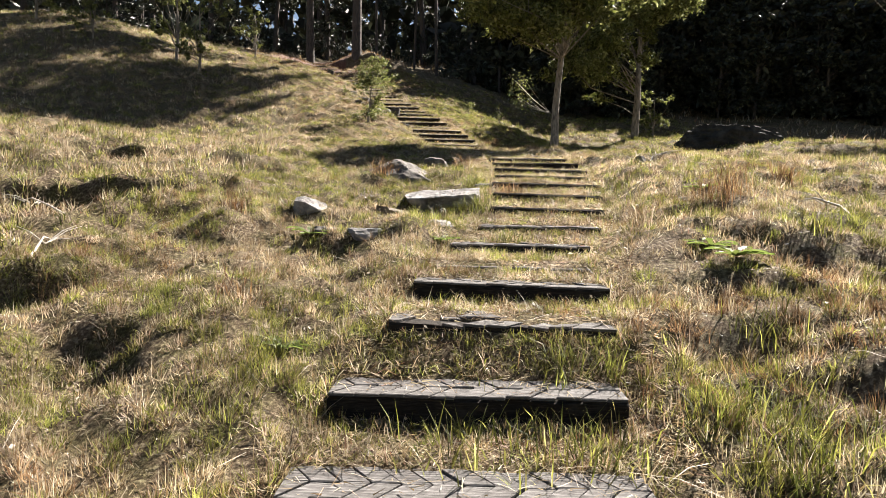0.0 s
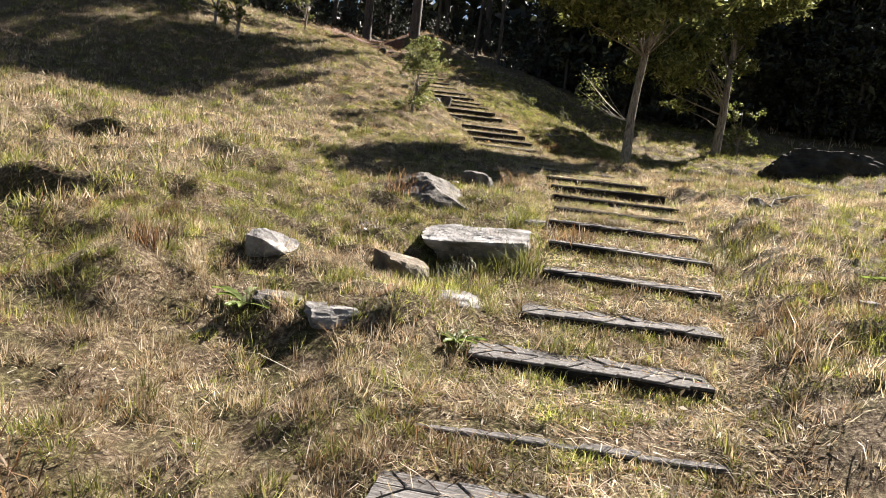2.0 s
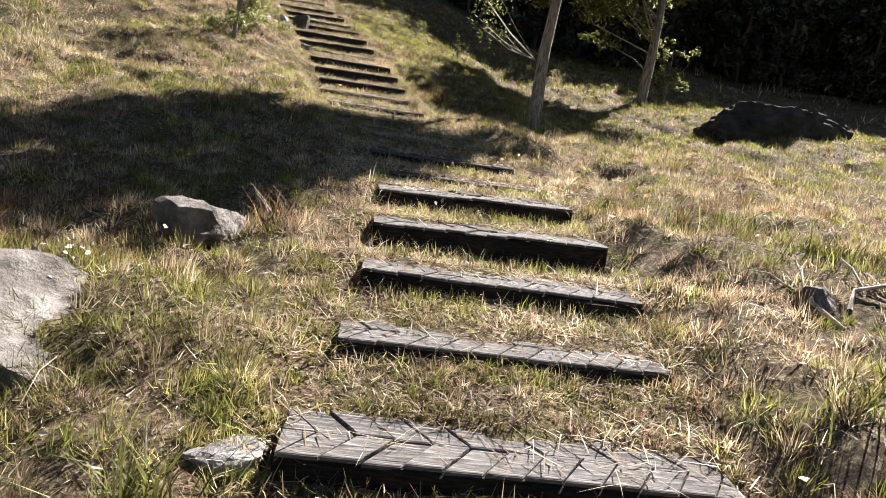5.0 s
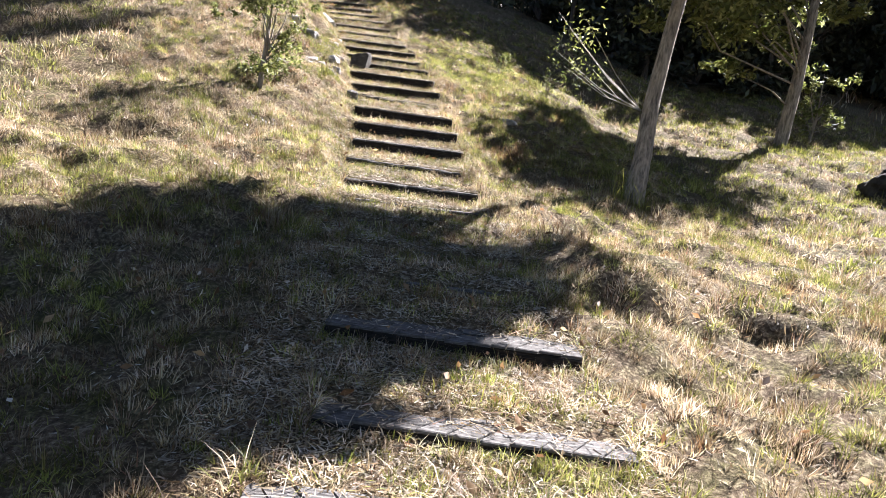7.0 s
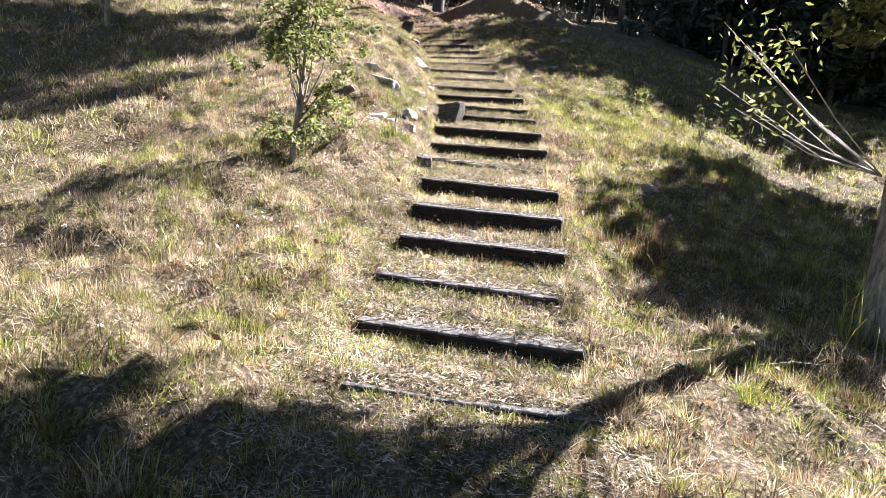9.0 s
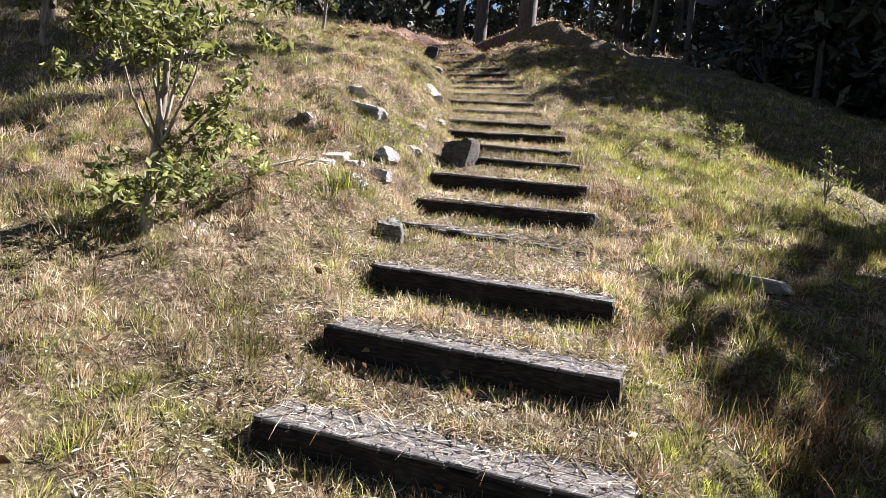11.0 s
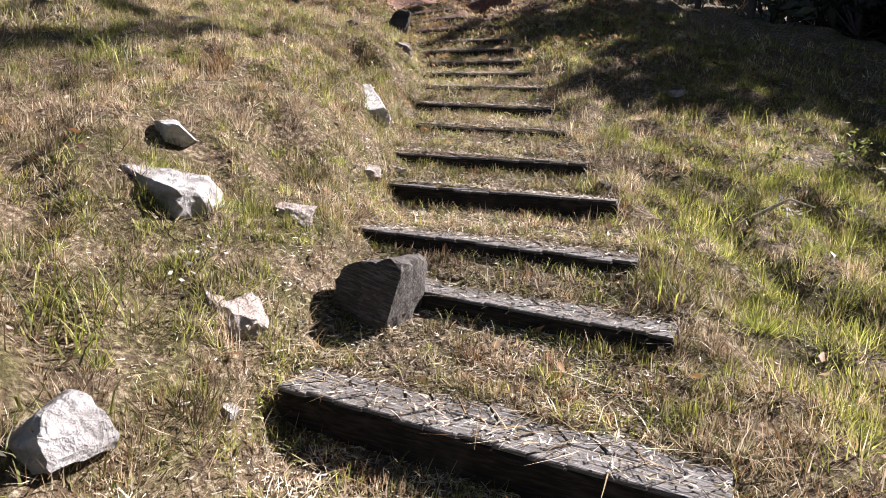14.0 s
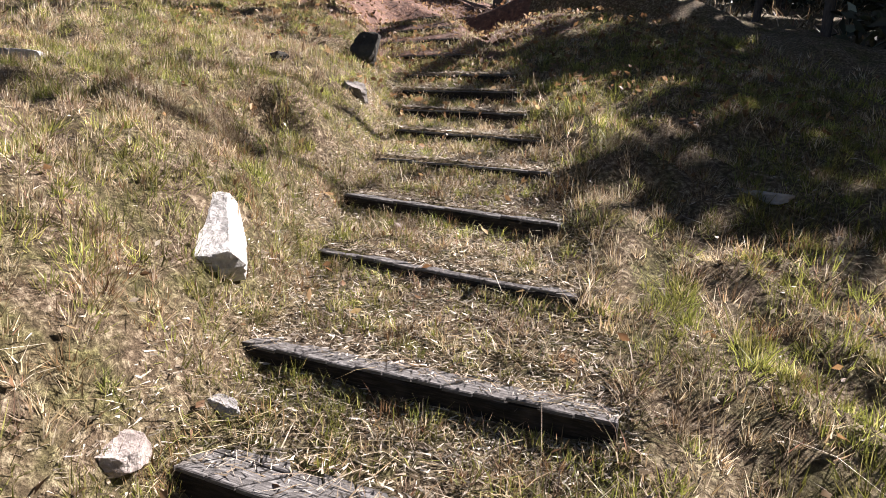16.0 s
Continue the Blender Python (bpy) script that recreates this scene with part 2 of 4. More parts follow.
def height(x, y, rough=True):
    x, y = np.asarray(x, float), np.asarray(y, float)
    px, pz, l2, l5, l10, r2, r5, r10 = (np.interp(y, FINE_Y, p) for p in PROFILE)
    u = x - px
    z = pz.copy()
    for sign, o2, o5, o10 in ((-1, l2, l5, l10), (1, r2, r5, r10)):
        d = np.clip(u * sign, 0, None)
        a = o2 * ease(d, 0.0, 2.1)
        b = (o5 - o2) * ease(d, 1.8, 5.2)
        c = (o10 - o5) * ease(d, 4.5, 11)
        z = z + np.where(u * sign > 0, a + b + c, 0)
    # cut through the bank where the path leaves at the top
    notch = ease(y, 25.5, 28) * (1 - ease(y, 31, 36))
    z = z + notch * (0.12 * np.exp(-((u - 2.6) / 1.5) ** 2) + 0.2 * np.exp(-((u + 2.4) / 1.3) ** 2) - 0.3 * np.exp(-(u / 1.1) ** 2))
    # earth bank across the end of the path, and the mound beside its mouth
    w = np.exp(-((u - 1.1) / 2.2) ** 4)
    z = z + w * (0.32 * ease(y, 28.3, 28.75) * (1 - ease(y, 31, 36)) - 0.4 * ease(y, 26.9, 27.5) * (1 - ease(y, 28.3, 28.75)))
    z = z + 0.12 * np.exp(-((x + 3.4) / 0.8) ** 2 - ((y - 27.0) / 1.1) ** 2)
    for bx0, by0, bw, drop in BANKS:
        z = z - drop * np.exp(-((x - bx0) / bw) ** 2) * (1 - ease(y, by0 - 0.16, by0 + 0.06)) * ease(y, by0 - 1.3, by0 - 0.25)
    z = z - 0.13 * np.exp(-((x + 0.3) / 0.75) ** 2 - ((y - 6.6) / 0.9) ** 2)        # hollow by the slab
    if rough:
        off = ease(np.abs(u), 0.6, 1.1)
        rx, ry = 0.82 * x + 0.57 * y, 0.82 * y - 0.57 * x
        z = z + (0.25 + 0.75 * off) * (0.055 * value_noise(x, y, 0.9, 1) + 0.05 * value_noise(rx, ry, 0.36, 2)) + (0.1 + 0.9 * off) * 0.09 * (np.abs(value_noise(rx, ry, 0.55, 5)) - 0.35) + off * 0.075 * (0.35 - np.abs(value_noise(rx, y + 0.3 * x, 0.26, 6))) + off * 0.08 * value_noise(x, y, 2.6, 3)
        far = ease(np.abs(u), 4, 12)
        z = z + far * 0.16 * value_noise(x, y, 4.5, 4)
    if STEPS:
        ys = np.array([s[1] for s in STEPS])
        zs = np.array([s[2] for s in STEPS])
        show, cover = SHOWN[:len(ys)], COVER[:len(ys)]
        ky = np.stack([ys - 0.02, ys + 0.26 - 0.2 * cover], 1).ravel()
        kz = np.stack([zs - show, zs - 0.004 + 0.022 * cover], 1).ravel()
        turn = np.interp(y, ys, [math.tan(radians(s[4])) for s in STEPS])
        v = y - (x - np.interp(y, ys, [s[0] for s in STEPS])) * turn
        bench = np.interp(v, ky, kz) + 0.012 * value_noise(x, y, 0.3, 8)
        w = (1 - ease(np.abs(x - np.interp(y, ys, [s[0] for s in STEPS])), 0.56, 0.95)) * ease(y, ys[0] - 1, ys[0]) * (1 - ease(y, ys[-1], ys[-1] + 1))
        z = z * (1 - w) + bench * w
    return z


def ground_at(x, y):
    return float(height(np.array([x]), np.array([y]))[0])


# ---- mesh helpers ----
def part(name, bm, mat, parent, label=""):
    me = bpy.data.meshes.new(name)
    bm.to_mesh(me)
    bm.free()
    me.materials.append(mat)
    ob = new(name, me)
    ob.parent = parent
    if label:
        ob["label"] = label
    return ob


def raw_mesh(name, verts, quads, tris, mat, parent=None, smooth=False):
    """A mesh from numpy arrays of places, four-cornered and three-cornered faces."""
    me = bpy.data.meshes.new(name)
    quads = np.zeros((0, 4), np.int32) if quads is None else np.asarray(quads, np.int32)
    tris = np.zeros((0, 3), np.int32) if tris is None else np.asarray(tris, np.int32)
    loops = np.concatenate([quads.ravel(), tris.ravel()]).astype(np.int32)
    starts = np.concatenate([np.arange(len(quads)) * 4, len(quads) * 4 + np.arange(len(tris)) * 3]).astype(np.int32)
    me.vertices.add(len(verts))
    me.vertices.foreach_set("co", np.asarray(verts, np.float32).ravel())
    me.loops.add(len(loops))
    me.loops.foreach_set("vertex_index", loops)
    me.polygons.add(len(starts))
    me.polygons.foreach_set("loop_start", starts)
    me.update(calc_edges=True)
    me.validate()
    if smooth:
        me.polygons.foreach_set("use_smooth", np.ones(len(starts), bool))
    me.materials.append(mat)
    ob = new(name, me)
    ob.parent = parent
    return ob


def blades(name, x, y, z, length, width, lean, mat, rng, parent=None):
    """Grass: one bent, tapering blade for each root; lean from 0 (upright) to 1 (lying)."""
    n = len(x)
    root = np.stack([x, y, z - 0.01], 1)
    az = rng.uniform(0, 2 * np.pi, n)
    d = np.stack([np.cos(az), np.sin(az), np.zeros(n)], 1)
    face = az + np.pi / 2 + rng.normal(0, 0.5, n)
    side = np.stack([np.cos(face), np.sin(face), np.zeros(n)], 1) * (width / 2)[:, None]
    up = np.array([0, 0, 1.0])
    th1 = lean * 1.25
    th2 = np.clip(th1 + rng.uniform(0.1, 0.9, n), 0, 2.0)
    p1 = root + (d * np.sin(th1)[:, None] + up * np.cos(th1)[:, None]) * (length * 0.5)[:, None]
    p2 = p1 + (d * np.sin(th2)[:, None] + up * np.cos(th2)[:, None]) * (length * 0.5)[:, None]
    p2[:, 2] = np.maximum(p2[:, 2], z - 0.005)
    v = np.stack([root - side, root + side, p1 - side * 0.75, p1 + side * 0.75, p2], 1).reshape(-1, 3)
    i = np.arange(n)[:, None] * 5
    return raw_mesh(name, v, i + np.array([[0, 1, 3, 2]]), i + np.array([[2, 3, 4]]), mat, parent)


def tube(points, radii, sides=7):
    """Places and faces of a tapering round limb along points."""
    pts = [Vector(p) for p in points]
    verts, quads = [], []
    for k, p in enumerate(pts):
        t = (pts[min(k + 1, len(pts) - 1)] - pts[max(k - 1, 0)]).normalized()
        a = t.orthogonal().normalized() if abs(t.z) < 0.9 else t.cross(Vector((0, 1, 0))).normalized()
        b = t.cross(a)
        for s in range(sides):
            w = 2 * math.pi * s / sides
            verts.append(p + (a * math.cos(w) + b * math.sin(w)) * radii[k])
    for k in range(len(pts) - 1):
        for s in range(sides):
            s2 = (s + 1) % sides
            quads.append((k * sides + s, k * sides + s2, (k + 1) * sides + s2, (k + 1) * sides + s))
    return np.array([tuple(v) for v in verts]), np.array(quads)


def joined(pieces):
    verts, quads, base = [], [], 0
    for v, q in pieces:
        verts.append(v)
        quads.append(q + base)
        base += len(v)
    return np.concatenate(verts), np.concatenate(quads)


def leaves(name, centres, size, mat, rng, parent, droop=0.3, slim=0.38):
    """A leaf at each centre: a folded lance shape of two halves."""
    n = len(centres)
    az = rng.uniform(0, 2 * np.pi, n)
    tilt = rng.normal(-droop, 0.6, n)
    d = np.stack([np.cos(az) * np.cos(tilt), np.sin(az) * np.cos(tilt), np.sin(tilt)], 1)
    s = np.cross(d, rng.normal(0, 1, (n, 3)))
    s /= np.linalg.norm(s, axis=1)[:, None] + 1e-9
    k = np.cross(s, d)
    L = (size * rng.uniform(0.6, 1.35, n))[:, None]
    a, b = centres - d * L * 0.5, centres + d * L * 0.5
    m = centres - d * L * 0.05
    v = np.stack([a, m + s * L * slim * 0.5 + k * L * 0.08, b, m - s * L * slim * 0.5 + k * L * 0.08], 1).reshape(-1, 3)
    i = np.arange(n)[:, None] * 4
    tris = np.concatenate([i + np.array([[0, 1, 2]]), i + np.array([[0, 2, 3]])])
    return raw_mesh(name, v, None, tris, mat, parent)


def root(name, m, label, category, group="", kind=""):
    ob = new(name)
    ob.empty_display_size = 0.1
    ob.matrix_world = m
    return tagged(ob, label, category, group, kind)


# ---- timber steps: places of the front edge ----
# how much of each riser stands free of the earth, in metres, and how far straw and turf have crept over its tread
SHOWN = np.array([0.10, 0.10, 0.10, 0.13, 0.06, 0.11, 0.035, 0.06, 0.05, 0.06, 0.06, 0.07, 0.05, 0.08, 0.14, 0.10, 0.04, 0.07, 0.02, 0.02, 0.03, 0.04, 0.10, 0.06, 0.11,
                  0.15, 0.14, 0.05, 0.14, 0.14, 0.08, 0.08, 0.12, 0.09, 0.06, 0.09, 0.05, 0.07, 0.10, 0.10, 0.08, 0.07, 0.07, 0.07, 0.07])
COVER = np.array([0.3, 0.3, 0.0, 0.05, 0.4, 0.05, 0.75, 0.1, 0.12, 0.12, 0.15, 0.15, 0.3, 0.25, 0.0, 0.1, 0.3, 0.3, 0.9, 1.0, 1.0, 0.85, 0.6, 0.7, 0.3,
                  0.35, 0.4, 0.5, 0.12, 0.2, 0.15, 0.2, 0.35, 0.6, 0.75, 0.6, 0.85, 0.75, 0.75, 0.75, 0.75, 0.8, 0.8, 0.8, 0.8])
BROKEN = (4, 27)


def plan_step(x, y, z, length=1.2, turn=0.0):
    STEPS.append((x, y, z, length, turn))


plan_step(0.02, 0.80, 0.10)
plan_step(0.06, 1.42, 0.28)
plan_step(0.12, 2.07, 0.50, 1.25, -1)
plan_step(0.18, 2.70, 0.65, 1.25, -2)
plan_step(0.33, 3.19, 0.86, 1.12, 0)
plan_step(0.43, 3.82, 0.97, 1.15, -4)
plan_step(0.48, 4.36, 1.02, 1.10, 1)
plan_step(0.62, 5.00, 1.12, 1.08, -3)
plan_step(0.86, 5.57, 1.24, 1.05, -1)
plan_step(1.02, 6.22, 1.39, 1.08, -6)
plan_step(1.13, 6.85, 1.53, 1.15, -3)
plan_step(1.22, 7.52, 1.66, 1.25, 1)
plan_step(1.27, 8.10, 1.77, 1.18, 2)
plan_step(1.32, 8.63, 1.88, 1.22, 1)
plan_step(1.33, 9.20, 1.99, 1.22, 3)
plan_step(1.30, 9.80, 2.09, 1.18, 5)
plan_step(1.30, 10.38, 2.135, 1.10, 4)
plan_step(1.15, 11.10, 2.215, 1.15, 4)
plan_step(1.02, 11.75, 2.28, 1.12, 6)
plan_step(0.90, 12.30, 2.34, 1.12, 8)
plan_step(0.74, 12.87, 2.40, 1.12, 10)
plan_step(0.65, 13.50, 2.46, 1.12, 9)
plan_step(0.43, 14.17, 2.54, 1.22, 6)
plan_step(0.24, 14.72, 2.68, 1.15, 4)
plan_step(0.16, 15.34, 2.85, 1.20, 4)
plan_step(0.01, 15.96, 3.025, 1.22, 2)
plan_step(-0.16, 16.66, 3.20, 1.26, 3)
plan_step(-0.45, 17.55, 3.36, 1.26, 5)
plan_step(-0.57, 18.08, 3.55, 1.33, 4)
plan_step(-0.78, 18.74, 3.755, 1.36, 0)
plan_step(-0.95, 19.48, 3.95, 1.25, 0)
plan_step(-1.24, 19.96, 4.11, 1.40, 5)
plan_step(-1.45, 20.63, 4.31, 1.36, 5)
plan_step(-1.72, 21.14, 4.49, 1.32, 6)
plan_step(-2.00, 21.80, 4.70, 1.25, 0)
plan_step(-2.28, 22.37, 4.905, 1.25, 0)
plan_step(-2.52, 22.97, 5.11, 1.22, -4)
plan_step(-2.76, 23.50, 5.30, 1.22, -8)
plan_step(-3.05, 23.98, 5.48, 1.22, -10)
plan_step(-3.30, 24.41, 5.67, 1.22, -12)
plan_step(-3.55, 24.85, 5.85, 1.25, -14)
plan_step(-4.10, 25.42, 6.10, 1.15, -16)
plan_step(-4.60, 25.98, 6.34, 1.15, -18)
plan_step(-5.00, 26.52, 6.56, 1.10, -20)
plan_step(-5.40, 27.05, 6.78, 1.10, -20)


# ---- ground: one sheet to the horizon ----
def spaced(lo, hi, step, far):
    near = np.arange(lo, hi + step / 2, step)
    grow = [step * 1.25 ** k for k in range(1, 60)]
    out = np.cumsum(grow)
    out = out[out < far]
    return np.concatenate([(lo - out)[::-1], near, hi + out])


gx, gy = spaced(-8.4, 8.4, 0.06, 900), spaced(-0.6, 30.6, 0.06, 900)
GX, GY = np.meshgrid(gx, gy)
GZ = height(GX, np.clip(GY, -60, 400))
nx, ny = len(gx), len(gy)
idx = np.arange(nx * ny).reshape(ny, nx)
ground = raw_mesh("ground", np.stack([GX, GY, GZ], -1).reshape(-1, 3), np.stack([idx[:-1, :-1], idx[:-1, 1:], idx[1:, 1:], idx[1:, :-1]], -1).reshape(-1, 4), None, GROUND, smooth=True)
tagged(ground, "sloping hillside turf of dry straw-coloured grass", "ground", kind="structure")
ground.data.materials.append(SOIL)
# bare red earth round the top of the path
cx, cy = (GX[:-1, :-1] + GX[1:, 1:]) / 2, (GY[:-1, :-1] + GY[1:, 1:]) / 2
bare = (ease(cy, 24.0, 26.5) * (1 - ease(cy, 33, 40)) * np.exp(-((cx - centre(cy) + 0.3) / 2.0) ** 2) + 0.22 * value_noise(cx, cy, 0.7, 31)) > 0.45
ground.data.polygons.foreach_set("material_index", bare.ravel().astype(np.int32))


# ---- trees and shrubs ----
def tree(name, base, trunk_pts, radii, limbs, crown, leaf, count, size, mats, label, category="tree", seed=1, group="", slim=0.38, far=False):
    """Tapered trunk, limbs and a crown of leaf sprays. crown: list of (x, y, z, radius) clumps, relative to the base."""
    rng = np.random.default_rng(seed)
    m = Matrix.Translation(base)
    top = root(name, m, label, category, group)
    v, q = tube(trunk_pts, radii, 9)
    if far:
        v, q = joined([(v, q)] + [tube(p, r, 4) for p, r in limbs])
        limbs = []
    raw_mesh("trunk", v, q, None, mats[0], top, True)
    for p, r in limbs:
        v, q = tube(p, r, 5)
        raw_mesh("branch", v, q, None, mats[0], top, True)
    pts = []
    total = sum(c[3] ** 2 for c in crown)
    for x, y, z, r in crown:
        n = int(count * r * r / total)
        sprays = rng.normal(0, 1, (max(6, n // 22), 3))
        sprays /= np.linalg.norm(sprays, axis=1)[:, None]
        sprays *= (r * rng.uniform(0.35, 1.05, len(sprays)))[:, None] * np.array([1, 1, 0.75])
        pick = sprays[rng.integers(0, len(sprays), n)]
        pts.append(pick + rng.normal(0, r * 0.13, (n, 3)) + np.array([x, y, z]))
    leaves("crown", np.concatenate(pts), size, leaf, rng, top, slim=slim)
    return top


def random_limbs(rng, start, ends, r0):
    out = []
    for e in ends:
        a, b = Vector(start), Vector(e)
        mid = a.lerp(b, 0.5) + Vector(rng.normal(0, 0.06 * (b - a).length, 3))
        out.append(([a, mid, b], [r0, r0 * 0.6, r0 * 0.2]))
    return out


# slender tree beside the path
rng = np.random.default_rng(11)
bx, by = 2.645, 15.45
SHADE = [(-2.6, 9.9), (-2.0, 11.3), (-1.2, 12.6), (0.0, 13.05), (0.9, 13.2), (1.6, 13.0), (2.15, 12.4), (1.9, 11.4), (1.3, 10.8), (0.9, 10.1), (0.65, 9.4), (-0.4, 9.0), (-1.5, 8.9)]


def depth_inside(x, y, ring):
    """How far a point lies inside a ring of corners (negative: outside)."""
    inside, least = False, 1e9
    for (ax, ay), (bx1, by1) in zip(ring, ring[1:] + ring[:1]):
        if (ay > y) != (by1 > y) and x < (bx1 - ax) * (y - ay) / (by1 - ay) + ax:
            inside = not inside
        f = min(1, max(0, ((x - ax) * (bx1 - ax) + (y - ay) * (by1 - ay)) / ((bx1 - ax) ** 2 + (by1 - ay) ** 2)))
        least = min(least, math.hypot(x - ax - f * (bx1 - ax), y - ay - f * (by1 - ay)))
    return least if inside else -least


def shading_crown(rng, bx, by, ring, count, low, high, size, reach_x, reach_y):
    """Crown masses of a tree at (bx, by), set where its shade lies on the slope."""
    xs, ys, out = [p[0] for p in ring], [p[1] for p in ring], []
    for _ in range(20000):
        sx, sy, up, r = rng.uniform(min(xs), max(xs)), rng.uniform(min(ys), max(ys)), rng.uniform(low, high), rng.uniform(*size)
        reach = (up + ground_at(bx, by) - ground_at(sx, sy)) / math.tan(SUN_EL)
        cx0, cy0 = sx + reach * math.sin(SUN_AZ) - bx, sy + reach * math.cos(SUN_AZ) - by
        if depth_inside(sx, sy, ring) > r * 0.9 and abs(cx0) < reach_x and abs(cy0) < reach_y:
            out.append((cx0, cy0, up, r))
        if len(out) == count:
            break
    return out


clumps = shading_crown(rng, bx, by, SHADE, 84, 2.5, 6.6, (0.32, 0.6), 2.8, 3.0)
forks = [(0.04, 0.2, 1.1), (0.15, 0.3, 2.3), (0.24, 0.3, 3.2)]
limbs = []
for c in clumps[::2]:
    s = forks[rng.integers(1, 3)]
    limbs += random_limbs(rng, s, [(c[0], c[1], c[2])], 0.016)
tree("young_tree", (bx, by, ground_at(bx, by) - 0.05), [(0, 0, 0), (0.03, 0.1, 0.5), (0.04, 0.2, 1.1), (0.09, 0.26, 1.7), (0.15, 0.3, 2.3), (0.24, 0.3, 3.2), (0.2, 0.1, 5.0)],
     [0.12, 0.095, 0.085, 0.075, 0.07, 0.055, 0.015], limbs, clumps, LEAF, 44000, 0.13, (BARK,), "slender young tree with mottled grey bark beside the steps", seed=12)

# second tree at the edge of the wood
rng = np.random.default_rng(21)
bx, by = 6.3, 21.4
UPPER_SHADE = [(0.7, 19.3), (0.6, 16.6), (1.0, 15.6), (2.0, 14.5), (3.7, 14.3), (5.0, 17.2), (5.0, 19.8), (3.0, 20.7), (1.4, 20.6)]
clumps = shading_crown(rng, bx, by, UPPER_SHADE, 84, 1.8, 7.4, (0.35, 0.7), 3.0, 3.4) + [(-1.3, -0.3, 1.3, 0.4)]
limbs = []
for c in clumps[::3]:
    limbs += random_limbs(rng, (0.05, 0.0, min(c[2] * 0.6, 2.6)), [(c[0], c[1], c[2])], 0.022)
tree("young_tree", (bx, by, ground_at(bx, by) - 0.05), [(0, 0, 0), (0.05, 0, 1.2), (0.05, 0, 2.6), (0.1, 0.1, 5.8)], [0.13, 0.11, 0.08, 0.02], limbs, clumps, LEAF, 34000, 0.15, (BARK,),
     "leafy young tree at the edge of the dark wood", seed=22)

# sunlit tree farther along the edge of the wood
rng = np.random.default_rng(41)
bx, by = 15.6, 21.5
clumps = [(rng.uniform(-2.0, 2.0), rng.uniform(-1.5, 1.5), rng.uniform(4.2, 8.0), rng.uniform(0.5, 0.9)) for _ in range(20)]
limbs = []
for c in clumps:
    limbs += random_limbs(rng, (0.05, 0.0, min(c[2] * 0.6, 3.6)), [(c[0], c[1], c[2])], 0.022)
tree("young_tree", (bx, by, ground_at(bx, by) - 0.05), [(0, 0, 0), (0.05, 0, 1.8), (0.05, 0, 3.6), (0.1, 0.1, 7.6)], [0.15, 0.12, 0.09, 0.02], limbs, clumps, LEAF, 9000, 0.16, (BARK,),
     "sunlit leafy tree before the dark wood", seed=42)

# shrub beside the steps
rng = np.random.default_rng(31)
bx, by = -1.86, 16.12
clumps = [(rng.normal(0.05, 0.3), rng.normal(0, 0.3), 0.2 + 1.3 * rng.uniform(0, 1) ** 0.8, rng.uniform(0.14, 0.28)) for _ in range(30)]
limbs = []
for c in clumps[::3]:
    limbs += random_limbs(rng, (0.02 + 0.05 * c[2], 0, 0.15 + 0.3 * c[2]), [(c[0], c[1], c[2] + 0.08)], 0.011)
tree("shrub", (bx, by, ground_at(bx, by) - 0.03), [(0, 0, 0), (0.02, 0, 0.3), (0.06, 0.02, 0.8), (0.1, 0, 1.4)], [0.035, 0.028, 0.016, 0.004], limbs, clumps, LEAF, 4600, 0.06, (BARK,),
     "waist-high leafy shrub in dry grass beside the steps", "shrub", 32)


def sapling(x, y, tall, spread, count, leaf_size, label, seed, mat=None):
    rng = np.random.default_rng(seed)
    clumps = [(rng.normal(0, spread), rng.normal(0, spread), rng.uniform(0.25, 1.0) * tall, rng.uniform(0.25, 0.5) * spread + 0.06) for _ in range(14)]
    limbs = []
    for c in clumps:
        limbs += random_limbs(rng, (0, 0, min(0.3 * tall, c[2] * 0.5)), [c[:3]], 0.008 * tall)
    return tree("sapling", (x, y, ground_at(x, y) - 0.03), [(0, 0, 0), (0.03 * tall, 0, 0.4 * tall), (0, 0.02 * tall, tall)], [0.02 * tall, 0.014 * tall, 0.003], limbs, clumps, mat or LEAF, count, leaf_size, (BARK,), label, "sapling", seed + 1)


sapling(0.80, 21.1, 0.45, 0.13, 320, 0.045, "low leafy sapling on the falling slope", 701)
sapling(1.75, 20.5, 0.6, 0.10, 120, 0.05, "thin sapling on the falling slope", 703)
sapling(0.35, 22.0, 0.3, 0.15, 240, 0.045, "low leafy shrub at the shadow's edge", 705)
sapling(-8.2, 20.0, 2.6, 0.55, 2200, 0.11, "tall leafy sapling on the hillside", 707)
sapling(-7.2, 19.2, 2.2, 0.45, 1500, 0.10, "leafy sapling on the hillside", 709)
sapling(-14.0, 22.5, 2.6, 0.8, 2200, 0.14, "bushy sapling on the hillside", 711)
sapling(-7.4, 25.5, 1.9, 0.45, 1000, 0.11, "thin sapling beside the cut bank", 713)
sapling(-11.0, 20.5, 1.6, 0.5, 1100, 0.11, "bushy sapling on the hillside", 715)
sapling(7.2, 22.3, 1.4, 0.4, 1200, 0.10, "leafy sapling below the wood", 717)

